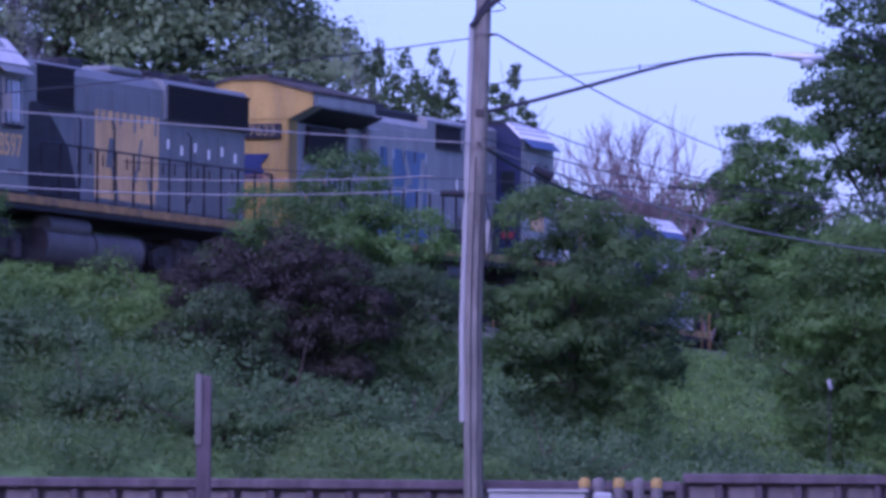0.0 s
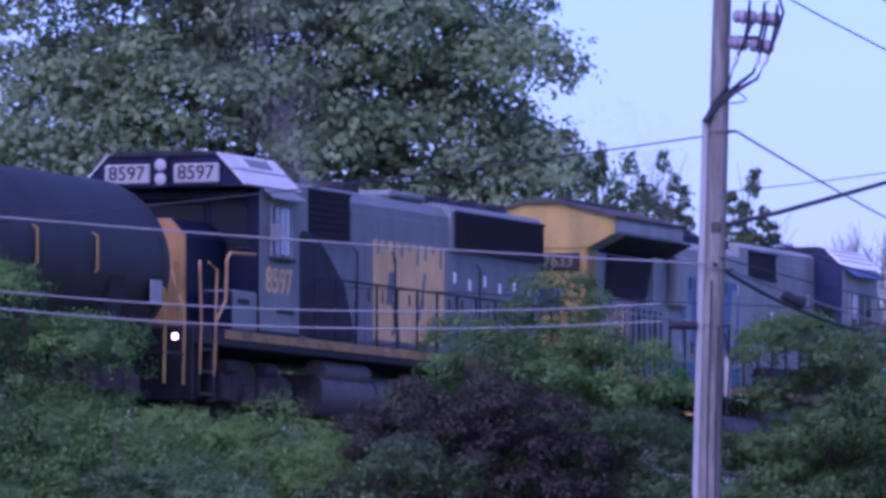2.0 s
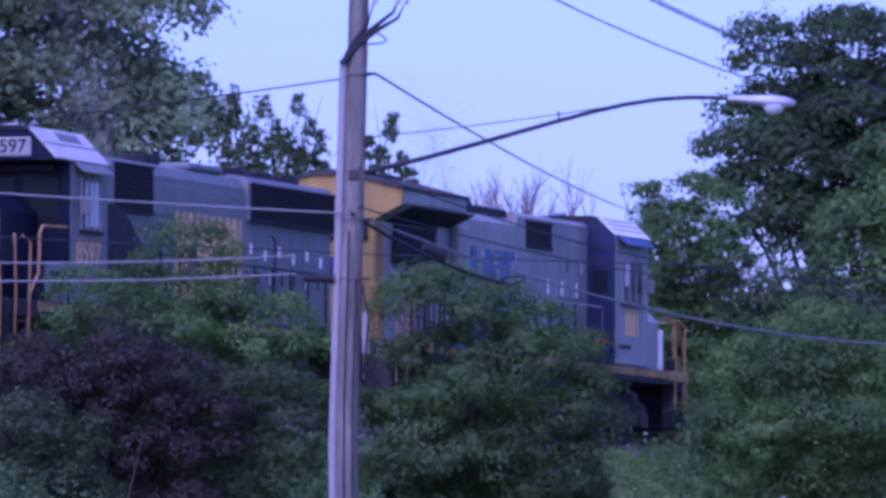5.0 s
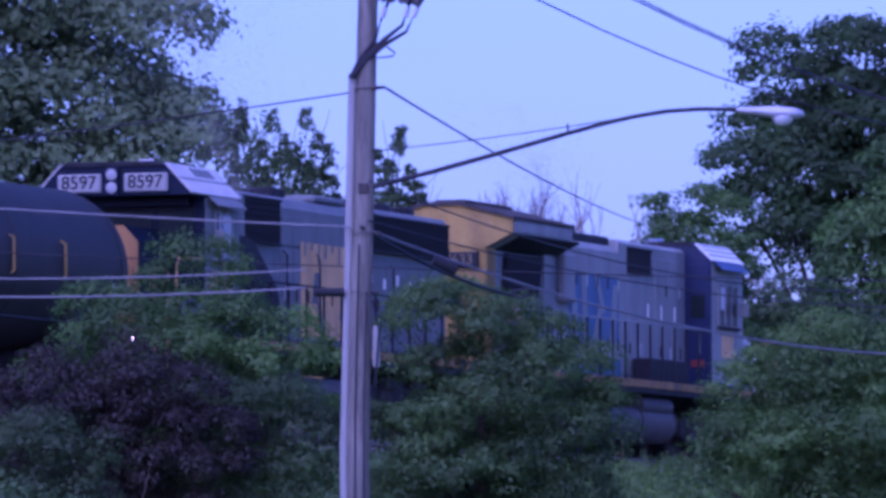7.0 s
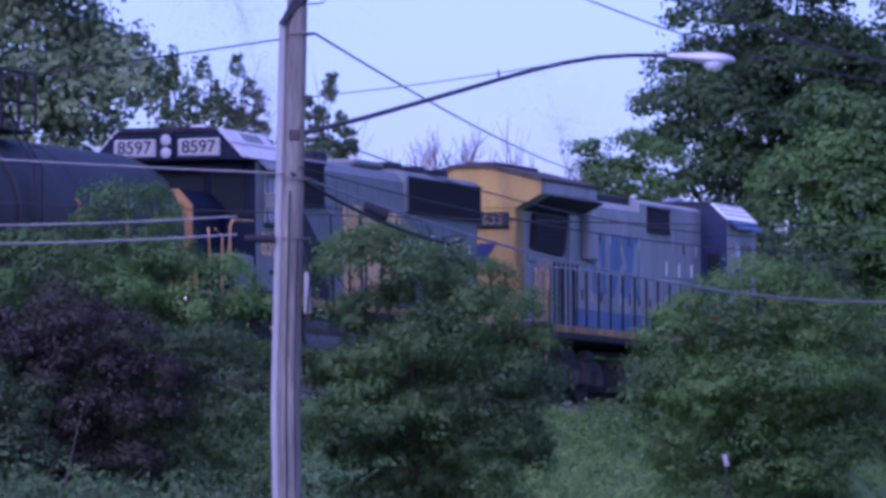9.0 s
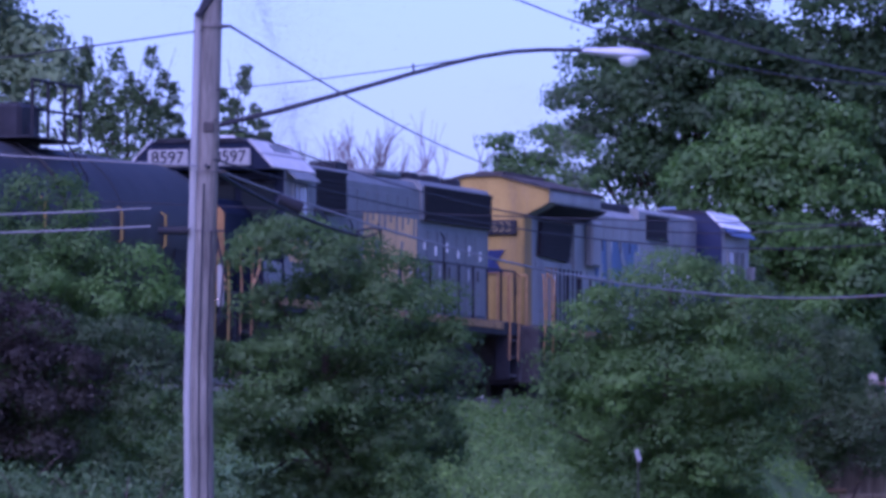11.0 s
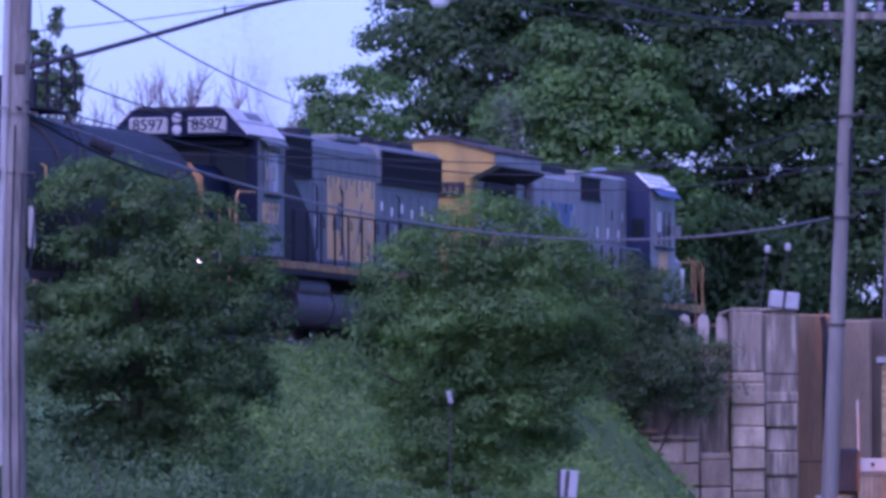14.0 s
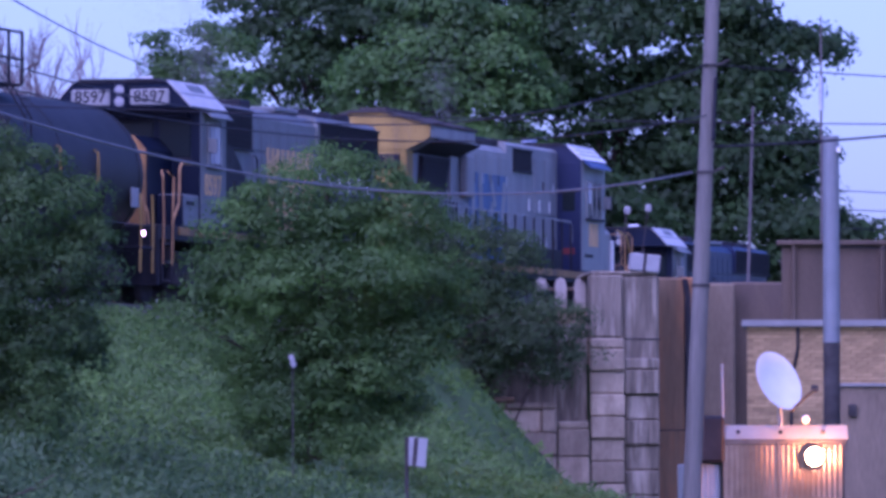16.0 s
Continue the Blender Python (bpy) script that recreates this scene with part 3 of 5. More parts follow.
    x1 = x1 + (brow - .06 if brow > .1 else 0)
    # number boards and twin headlight
    if digits:
        for sg in sides(1):
            nb = part('number_board', cbox(x1 + .02, x1 + .1, sg * .64 - .42, sg * .64 + .42, 4.16, 4.5, .03), BOARD, c, 'lit white number board')
            text_part(digits, .34, Matrix.Translation((x1 + .104, sg * .64, 4.335)) @ pose(0, 0, 0, 90, 0, 90), nb, BLACK)
        part('number_board_housing', cbox(x1 - .05, x1 + .06, -1.12, 1.12, 4.1, 4.58, .03), BLUE, c)
    hl = part('headlight_casing', cbox(x1, x1 + .12, -.14, .14, 4.08, 4.62, .03), BLUE, c)
    for z in (4.24, 4.48):
        part('headlight', moved(lathe([(.1, 0), (.105, .02), (.07, .035), (.01, .04)], 14, 'x'), pose(x1 + .12, 0, z)), SIGNMAT, hl, smooth=True)
    part('rear_panel', cbox(x0 - .03, x0 + .01, -hw + .02, hw - .02, 1.66, eave - .05, .01), rearmat, c)
    for sg in sides(1):
        part('rear_door_window', cbox(x0 - .045, x0 - .02, sg * 1.2 - .16, sg * 1.2 + .16, 3.1, 3.6, .01), DGLASS, c)
    part('horn', geo_join(*[tube([(x0 + .5, y, top + .12), (x0 + .9 + .05 * k, y, top + .14)], [.02, .06], 8) for k, y in enumerate((-.1, .02, .14))]), SILVER, c, smooth=True)
    return c


def nose(t, x0, x1, hw, material, frontmat, top=3.05):
    prof = [(-hw, 1.62), (hw, 1.62), (hw, top - .3), (hw - .28, top), (-hw + .28, top), (-hw, top - .3)]
    n = part('short_hood', prism(prof, x0, x1), material, t)
    part('nose_front', prism([(a * .99, b) for a, b in prof], x1 - .01, x1 + .035), frontmat, n)
    part('nose_door', cbox(x1 + .03, x1 + .06, -.35, .35, 1.7, 2.85, .02), frontmat, n)
    part('sand_hatch', cbox(x1 - .5, x1 - .15, -.2, .2, top, top + .05, .02), BLACK, n)


def ditch_lights(t, x, lit, h=1.66):
    for sg in sides(1):
        d = part('ditch_light', cbox(x - .1, x + .12, sg * 1.2 - .11, sg * 1.2 + .11, h, h + .26, .03), BLACK, t)
        part('lens', moved(lathe([(.046, 0), (.05, .02), (.03, .035), (.005, .04)], 14, 'x'), pose(x + .12, sg * 1.2, h + .13)), LIT if lit else PANE, d, smooth=True)


def fans(t, xs, z, r=.6):
    for x in xs:
        f = part('roof_fan', moved(lathe([(r, 0), (r, .14), (r - .05, .2), (r - .12, .2), (r - .12, .1), (.1, .1), (.08, .18), (.01, .2)], 20), pose(x, 0, z)), BLACK, t, smooth=True)
        part('guard', geo_join(*[cbox(-r + .05 + x, r - .05 + x, y - .015, y + .015, z + .17, z + .19, 0) for y in np.linspace(-r * .7, r * .7, 5)]), GREY, f)


def long_hood_loco(label, digits, lit, hood=GREY, group='', side_logo=True):
    """Six-axle diesel with flared radiators at its long hood's end."""
    L = 21.7
    X = lambda c: L / 2 - c
    t = thing('locomotive', label, 'locomotive', None, group)
    underframe(t, L, front=1.75, reach=1.15)
    bogie(t, X(5.0), [X(3.2), X(5.0), X(6.8)], 4.6)
    bogie(t, X(16.95), [X(15.15), X(16.95), X(18.75)], 4.6)
    nose(t, X(4.7), X(2.9), .9, BLUE, NOSEYEL, 3.5)
    cab(t, X(6.6), X(4.72), 1.5, BLUE, GREY, BLUE, 4.66, digits, lit, brow=.74, slope=SLOPE)
    ditch_lights(t, X(1.8), lit, 1.3)
    for sg in sides(1):
        part('bent_rail', tube([(X(4.55), sg * 1.5, 2.95), (X(3.4), sg * 1.5, 2.92), (X(3.25), sg * 1.5, 2.8), (X(3.2), sg * 1.5, 2.1), (X(2.75), sg * 1.5, 1.7), (X(2.7), sg * 1.5, .9)], .028, 6), RAILYEL, t)
        part('slanted_rail', tube([(X(2.85), sg * .6, 2.75), (X(2.3), sg * 1.1, 1.9), (X(2.2), sg * 1.2, 1.3)], .026, 6), RAILYEL, t)
    for sg in sides(1):
        part('step_box', cbox(X(4.7), X(3.55), sg * 1.2 - .28, sg * 1.2 + .28, 1.62, 2.3, .03), GREY, t)
        # added dark plate: darkens the front face, which otherwise catches sky light
        part('dark_front_plate', cbox(X(3.55), X(3.52), sg * 1.2 - .28, sg * 1.2 + .28, 1.64, 2.28, .005), BLUE, t)
        part('sand_filler', cbox(X(4.3), X(3.8), sg * 1.49 - .01, sg * 1.49 + .01, 2.08, 2.16, 0), BLACK, t)
    hp = [(-.9, 1.62), (.9, 1.62), (.9, 4.2), (.78, 4.38), (.55, 4.44), (-.55, 4.44), (-.78, 4.38), (-.9, 4.2)]
    h = part('long_hood', prism(hp, X(20.5), X(6.6)), hood, t)
    part('electrical_cabinet', cbox(X(8.2), X(6.62), -1.05, 1.05, 1.62, 4.3, .04), hood, t)
    for sg in sides(1):
        grille(t, X(10.4), X(8.3), 3.5, 4.28, sg * .95, sg, 'inertial_intake')
        pan = [(X(10.5), 1.7), (X(7.2), 1.7), (X(7.2), 3.2), (X(7.9), 3.55), (X(8.6), 3.5), (X(9.9), 2.7)]
        g = prism(pan, sg * 1.0 - .06, sg * 1.0 + .06)
        part('blower_duct', ([(q[1], q[0], q[2]) for q in g[0]], g[1]), BLACK, t, 'dark tapered duct')
        # flared radiator section
        g = prism([(sg * .88, 3.56), (sg * .96, 3.62), (sg * .96, 4.3), (sg * .86, 4.43), (sg * .6, 4.48), (sg * .5, 4.48), (sg * .5, 3.56)], X(20.55), X(15.6))
        part('radiator_cowl', g, hood, t)
        grille(t, X(20.5), X(15.75), 3.64, 4.28, sg * .965, sg, 'radiator_grille', .08)
        doors(t, X(20.2), X(10.6), 14, 1.72, 3.42, sg * .905, sg, hood)
        doors(t, X(15.4), X(10.6), 7, 3.5, 4.05, sg * .905, sg, hood, False)
        if side_logo:
            lx0, lx1 = X(15.3), X(11.7)
            lg = part('lettering_panel', cbox(lx0, lx1, sg * .925 - .006, sg * .925 + .006, 1.8, 3.6, 0), FADED, t, 'faded ochre lettering block')
            def bar(x0, x1, w, ya=1.8, yb=3.6):
                p = [(x0 - w / 2, ya), (x0 + w / 2, ya), (x1 + w / 2, yb), (x1 - w / 2, yb)]
                g = prism(p, sg * .935 - .004, sg * .935 + .004)
                return [(q[1], q[0], q[2]) for q in g[0]], g[1]
            part('letter_gap', bar(lx0 + 1.35, lx0 + 1.0, .12, 2.2, 3.1), hood, lg)
            part('letter_gap', bar(lx1 - .75, lx1 - .95, .34, 2.45, 3.05), hood, lg)
            part('letter_gap', bar(lx1 - 1.25, lx1 - 1.0, .2, 1.8, 2.5), hood, lg)
            part('letter_gap', bar(lx0 + .35, lx0 + .6, .16, 1.8, 2.3), hood, lg)
            part('letter_gap', bar(lx0 + .05, lx0 + .05, .25, 1.8, 2.1), hood, lg)
            for k in range(9):
                part('paint_drip', bar(lx0 + .2 + k * .4, lx0 + .17 + k * .4, .1, 3.22 + .12 * (k * 5 % 3), 3.62), hood, lg)
        handrail(t, X(20.6), X(7.4), sg * 1.47, 1.62, 2.7, 14, BLACK, BLACK)
        for c in (10.7, 12.6, 17.0):
            part('grab_iron', tube([(X(c), sg * .92, 1.9), (X(c), sg * 1.0, 2.0), (X(c), sg * 1.0, 3.3), (X(c), sg * .92, 3.4)], .02, 5), BLACK, t)
        for k in range(6):
            part('reflector', cbox(X(15.9 + k * .8), X(15.8 + k * .8), sg * .93 - .01, sg * .93 + .01, 3.0 - .1 * (k % 2), 3.2 - .1 * (k % 2), 0), WHITE, t)
    fans(t, (X(19.4), X(17.9), X(16.4)), 4.44)
    part('exhaust_stack', cbox(X(12.6), X(11.8), -.3, .3, 4.42, 4.66, .03), BLACK, t)
    part('dynamic_brake_hatch', cbox(X(14.8), X(13), -.75, .75, 4.42, 4.56, .04), GREY, t)
    part('hood_end', cbox(X(20.56), X(20.5), -.88, .88, 1.64, 4.36, .02), YELLOW, t)
    return t


def wing_hood_loco(label, digits, lit, group='', stripe=True):
    """Six-axle diesel with overhanging radiator wings at the rear."""
    L = 21.5
    X = lambda c: c - L / 2      # c counts from the rear end
    t = thing('locomotive', label, 'locomotive', None, group)
    underframe(t, L, (8.3, 13.2))
    bogie(t, X(4.7), [X(2.9), X(4.7), X(6.5)], 4.6)
    bogie(t, X(16.8), [X(15.0), X(16.8), X(18.6)], 4.6)
    nose(t, X(17.9), X(19.7), 1.2, LGREY, YELLOW, 2.95)
    cab(t, X(15.5), X(17.9), 1.5, CABBLUE, LGREY, CABBLUE, 4.7, '', lit, seam='lines', eave=4.34, rw=1.12, visor=MIDBLUE)
    ditch_lights(t, X(20.6), lit)
    hp = [(-.9, 1.62), (.9, 1.62), (.9, 4.3), (.75, 4.45), (-.75, 4.45), (-.9, 4.3)]
    part('long_hood', prism(hp, X(1.5), X(10.6)), LGREY, t)
    hp2 = [(-.9, 1.62), (.9, 1.62), (.9, 4.52), (.8, 4.6), (-.8, 4.6), (-.9, 4.52)]
    part('front_hood', prism(hp2, X(10.6), X(15.5)), LGREY, t)
    part('roof_equipment', cbox(X(6.3), X(10.5), -.72, .72, 4.44, 4.64, .04), BLACK, t, 'sooty roof hatch')
    # yellow rear end with number board and emblem bars
    e = part('hood_end', cbox(X(1.42), X(1.5), -.92, .92, 1.64, 4.45, .03), YELLOW, t, 'weathered yellow hood end')
    [part('end_corner', cbox(X(1.45), X(2.0), s * .915 - .012, s * .915 + .012, 1.64, 4.3, .01), YELLOW, e) for s in (-1, 1)]
    nb = part('number_board', cbox(X(1.34), X(1.42), -.78, .06, 3.6, 3.93, .02), BLACK, e, 'dark number board')
    text_part(digits, .31, Matrix.Translation((X(1.336), -.36, 3.765)) @ pose(0, 0, 0, 90, 0, -90), nb, DIGIT) if digits else None
    zz = [(.3, 3.28), (-.5, 3.28), (-.3, 3.02), (-.5, 2.76), (.3, 2.76)]
    part('emblem', ([(X(1.39), a, b) for a, b in zz] + [(X(1.425), a, b) for a, b in zz], [(0, 1, 2, 3, 4), (9, 8, 7, 6, 5)] + [(i, (i + 1) % 5, 5 + (i + 1) % 5, 5 + i) for i in range(5)]), EMBLEM, e, 'dark blue angular emblem')
    # radiator wings
    wp = [(-1.5, 4.3), (-.95, 4.02), (.95, 4.02), (1.5, 4.3), (1.5, 4.58), (.35, 4.88), (-.35, 4.88), (-1.5, 4.58)]
    w = part('radiator_wing', prism(wp, X(1.45), X(5.4)), LGREY, t)
    part('wing_end', prism([(a * .995, b - (.0 if b > 4.1 else -.01)) for a, b in wp], X(1.40), X(1.45)), YELLOW, w, 'yellow radiator end panel')
    [part('wing_side', cbox(X(1.6), X(5.3), s * 1.505 - .012, s * 1.505 + .012, 4.33, 4.55, .005), LGREY, w) for s in (-1, 1)]
    part('wing_cap', prism([(-1.54, 4.57), (-.36, 4.875), (.36, 4.875), (1.54, 4.57), (1.54, 4.625), (.36, 4.945), (-.36, 4.945), (-1.54, 4.625)], X(1.33), X(5.5)), GRIME, w)
    part('wing_step', cbox(X(5.4), X(6.3), -1.2, 1.2, 4.3, 4.55, .04), GREY, w)
    for sg in sides(1):
        part('wing_soffit', prism([(sg * .9, 3.98), (sg * 1.5, 4.27), (sg * 1.5, 4.3), (sg * .9, 4.02)], X(2.1), X(5.9)), BLACK, w)
        g = prism([(X(2.45), 3.2), (X(4.6), 3.12), (X(5.0), 3.95), (X(2.6), 3.95)], sg * .95 - .05, sg * .95 + .05)
        intake = part('radiator_intake', ([(q[1], q[0], q[2]) for q in g[0]], g[1]), GRILLE, t, 'dark slanted radiator intake')
        for k in range(6):
            part('louvre', cbox(X(2.62), X(4.7), sg * 1.0 - .02, sg * 1.0 + .02, 3.26 + k * .11, 3.3 + k * .11, 0), GRILLE, intake)
        part('hood_strip', cbox(X(2.3), X(5.6), sg * .92 - .015, sg * .92 + .015, 2.95, 3.1, .01), LGREY, t)
        pan = [(X(5.1), 3.0), (X(5.75), 4.05), (X(5.1), 4.05)]
        g = prism(pan, sg * .95 - .04, sg * .95 + .04)
        part('brace_panel', ([(q[1], q[0], q[2]) for q in g[0]], g[1]), LGREY, t)
        part('filter_box', cbox(X(6.2), X(6.9), sg * 1.0 - .1, sg * 1.0 + .1, 3.1, 4.1, .04), LGREY, t)
        doors(t, X(5.6), X(10.6), 7, 1.72, 3.0, sg * .905, sg, LGREY)
        doors(t, X(6.9), X(10.6), 5, 3.05, 4.2, sg * .905, sg, LGREY)
        doors(t, X(10.7), X(15.2), 6, 1.72, 2.9, sg * .905, sg, LGREY)
        doors(t, X(13.2), X(15.2), 2, 2.95, 4.3, sg * .905, sg, LGREY)
        grille(t, X(11.2), X(12.9), 3.95, 4.42, sg * .91, sg, 'blower_intake', .12)
        lx = X(7.0)
        lg = part('lettering_panel', cbox(lx, lx + 3.5, sg * .925 - .006, sg * .925 + .006, 2.4, 3.75, 0), LOGO, t, 'faded blue lettering block')
        def bar(x0, x1, w, ya, yb):
            p = [(x0 - w / 2, ya), (x0 + w / 2, ya), (x1 + w / 2, yb), (x1 - w / 2, yb)]
            g = prism(p, sg * .937 - .004, sg * .937 + .004)
            return [(q[1], q[0], q[2]) for q in g[0]], g[1]
        for a, b, wd, ya, yb in ((.35, .35, .3, 2.4, 3.2), (1.1, 1.0, .35, 2.4, 3.75), (1.75, 2.2, .3, 2.4, 3.1), (2.4, 1.9, .25, 3.0, 3.75), (3.0, 3.3, .35, 2.4, 3.6)):
            part('letter_gap', bar(lx + a, lx + b, wd, ya, yb), LGREY, lg)
        part('lower_band', cbox(X(5.6), X(10.6), sg * .93 - .006, sg * .93 + .006, 1.64, 2.05, 0), LOGO, t, 'faded blue painted band')
        part('battery_box', cbox(X(11.4), X(14.2), sg * 1.15 - .22, sg * 1.15 + .22, 1.62, 2.1, .03), BLACK, t)
        handrail(t, X(2.0), X(14.6), sg * 1.47, 1.62, 2.8, 15, BLACK, LGREY)
        for k in range(9):
            part('guard_bar', tube([(X(2.6 + k * .33), sg * 1.1, 1.65), (X(2.6 + k * .33), sg * 1.1, 2.95)], .02, 5), RAILYEL if k < 3 else BLACK, t)
        for k in range(3):
            part('warning_label', cbox(X(12.6 + k * 1.0), X(12.66 + k * 1.0), sg * .93 - .008, sg * .93 + .008, 3.0, 3.3, 0), WHITE, t)
    for sg in sides(1):
        part('step_sill', cbox(X(19.3), X(20.85), sg * 1.5 - .03, sg * 1.5 + .03, 1.42, 1.62, .01), YELLOW, t)
        part('corner_post', cbox(X(19.62), X(19.78), sg * 1.22 - .05, sg * 1.22 + .05, 1.64, 2.5, .02), WHITE, t, 'white-painted nose corner')
        part('slanted_rail', tube([(X(19.2), sg * 1.48, 2.75), (X(20.2), sg * 1.5, 2.6), (X(20.75), sg * 1.5, 1.7), (X(20.8), sg * 1.5, .8)], .03, 6), YELLOW, t)
    part('cab_rear_stencil', cbox(X(15.44), X(15.46), -1.35, -1.05, 2.05, 2.2, 0), mat('red_stencil', (.16, .03, .03)), t, 'red stencil bar')
    part('exhaust_stack', cbox(X(8.4), X(9.3), -.35, .35, 4.6, 4.78, .03), BLACK, t)
    part('radiator_fan_cover', cbox(X(1.9), X(5.0), -.34, .34, 4.94, 5.02, .03), GRIME, t)
    return t


def tank_car(group):
    """Black tank wagon: shell, end dished, saddles, walkway with railing, sill and trucks."""
    L = 17.6
    t = thing('tank_car', 'glossy black railway tank car with yellow grab irons', 'tank car', None, group)
    R, H = 1.5, 2.55
    hl = L / 2 - .3
    dish = [(max(.02, R * math.sin(a * math.pi / 18)), hl - .75 + .75 * math.cos(a * math.pi / 18)) for a in range(10)]
    prof = [(r, -h) for r, h in dish] + dish[::-1]
    sh = part('shell', moved(lathe(prof, 40, 'x'), pose(0, 0, H)), TANKMAT, t, smooth=True)
    for x in (-hl + .95, -2.4, 2.4, hl - .95):
        part('weld_band', moved(lathe([(R, -.05), (R + .012, -.04), (R + .012, .04), (R, .05)], 40, 'x'), pose(x, 0, H)), TANKMAT, sh, smooth=True)
    part('centre_band', moved(lathe([(R, -.3), (R + .05, -.28), (R + .05, .28), (R, .3)], 40, 'x'), pose(-.6, 0, H)), TANKMAT, sh, smooth=True)
    part('dome', moved(lathe([(.55, 0), (.55, .35), (.5, .42), (.01, .45)], 20), pose(0, 0, H + R - .08)), BLACK, t, smooth=True)
    part('valve_box', cbox(-.55, .55, -.5, .5, H + R - .1, H + R + .72, .08), BLACK, t)
    wk = new('walkway')
    wk.parent = t
    part('grating', cbox(-1.3, 1.3, -1.0, 1.0, H + R + .02, H + R + .06, .01), BLACK, wk)
    for x in (-1.3, -.45, .45, 1.3):
        for y in (-1, 1):
            part('post', tube([(x, y, H + R + .05), (x, y, H + R + 1.1)], .034, 6), BLACK, wk)
    for y in (-1, 1):
        for z in (.55, 1.08):
            part('rail', tube([(-1.3, y, H + R + z), (1.3, y, H + R + z)], .03, 6), BLACK, wk)
    for sg in (-1, 1):
        part('ladder', geo_join(*[tube([(sg * .2 - .2, sg * 1.58, z), (sg * .2 + .2, sg * 1.58, z)], .015, 5) for z in np.arange(1.2, 4.0, .32)], *[tube([(x, sg * 1.6, 1.0), (x, sg * 1.6, 3.4), (x, sg * 1.05, 4.3)], .02, 5) for x in (sg * .2 - .2, sg * .2 + .2)]), BLACK, t)
        part('running_rail', tube([(-hl + .3, sg * 1.5, 1.55), (hl - .3, sg * 1.5, 1.55)], .025, 6), BLACK, t)
        e = sg
        for sy in (-1, 1):
            st = new('end_platform')
            st.parent = t
            x = e * (L / 2 - .75)
            part('step_board', cbox(x - .55, x + .4, sy * 1.2 - .32, sy * 1.2 + .32, 1.08, 1.14, .01), BLACK, st)
            part('placard', cbox(x - 1.1, x - .6, sy * 1.5 - .015, sy * 1.5 + .015, 1.9, 2.3, .01), SIGNMAT, st)
            for d in (-.5, .35):
                part('grab_iron', tube([(x + d, sy * 1.5, .6), (x + d, sy * 1.52, 1.6), (x + d, sy * 1.5, 2.2)], .028, 6), YELLOW, st)
            for gx in (hl - 3.9, hl - 6.4):
                part('grab_iron', tube([(e * gx, sy * 1.48, 2.3), (e * gx, sy * 1.535, 2.34), (e * gx, sy * 1.535, 2.9), (e * gx, sy * 1.44, 2.95)], .026, 6), YELLOW, st)
        part('saddle', prism([(-1.3, 1.0), (1.3, 1.0), (1.5, 2.3), (1.1, 1.6), (0, 1.3), (-1.1, 1.6), (-1.5, 2.3)], e * 5.6 - .3, e * 5.6 + .3), BLACK, t)
        part('stub_sill', cbox(min(e * 5, e * (L / 2 - .5)), max(e * 5, e * (L / 2 - .5)), -.3, .3, .72, 1.15, .03), BLACK, t)
        part('coupler', geo_join(cbox(min(e * (L / 2 - .6), e * L / 2), max(e * (L / 2 - .6), e * L / 2), -.13, .13, .75, .98, .02), cbox(e * L / 2 - .2, e * L / 2 + .1, -.2, .2, .68, 1.05, .05)), GRIME, t)
        part('hand_brake_wheel', moved(lathe([(.24, -.02), (.28, -.02), (.28, .02), (.24, .02), (.24, -.02)], 18, 'x'), pose(e * (L / 2 - .5), .7, 1.9)), BLACK, t) if e > 0 else None
        bogie(t, e * 6.1, [e * 6.1 - .88, e * 6.1 + .88], 2.3)
    return t


TRAIN = 'freight train'
lead_rear = long_hood_loco('dark blue and grey diesel locomotive with ochre lettering, lit ditch lights', '8597', True, GREY, TRAIN)
lead_front = wing_hood_loco('grey and blue diesel locomotive with weathered yellow rear end', '7633', False, TRAIN)
tanks = [tank_car(TRAIN)]
tanks.append(copy_thing(tanks[0], pose(0, 0, 0)))
tanks.append(copy_thing(tanks[0], pose(0, 0, 0)))
far_loco = long_hood_loco('distant blue diesel locomotive with pale roof, approaching on the far track', '', False, CABBLUE, '', False)
parked_loco = wing_hood_loco('grey and blue diesel locomotive standing on the far track', '', False)


def train_pose(s, lat=0., turned=False):
    p = on_track(s, lat)
    return pose(p.x, p.y, p.z, 0, 0, TRACK_YAW + (180 if turned else 0))


def travel(t):
    for (a, b), (c, d) in zip(TRAVEL, TRAVEL[1:]):
        if t <= c:
            return b + (d - b) * (t - a) / (c - a)
    return TRAVEL[-1][1]


parked_loco.matrix_basis = train_pose(65.8, 11.6)


def motions():
    for ob, s, turned in ((lead_rear, 21.7 / 2, True), (lead_front, 21.7 + 21.5 / 2, False), (tanks[0], -7.1, False), (tanks[1], -24.8, False), (tanks[2], -42.5, False)):
        walk(ob, [(t, train_pose(s + d, 0, turned)) for t, d in TRAVEL])
    for ob, s, h in SMOKES:
        walk(ob, [(t, Matrix.Translation((0, 0, h)) @ train_pose(s + d)) for t, d in TRAVEL])
    # the far locomotive comes the other way
    far = lambda t: 140 - 12.0 * (t - 16)
    walk(far_loco, [(t, train_pose(far(t), 11.6, True)) for t in (0, 4, 8, 12, 14, 16)])
    # wheels turn with the way travelled
    for ob, x in ROLLERS:
        top = ob
        while top.parent:
            top = top.parent
        if top in (lead_rear, lead_front, *tanks):
            sg = -1 if top is lead_rear else 1
            walk(ob, [(k * .2, pose(x, 0, .52, 0, math.degrees(sg * travel(k * .2) / .52), 0)) for k in range(81)])


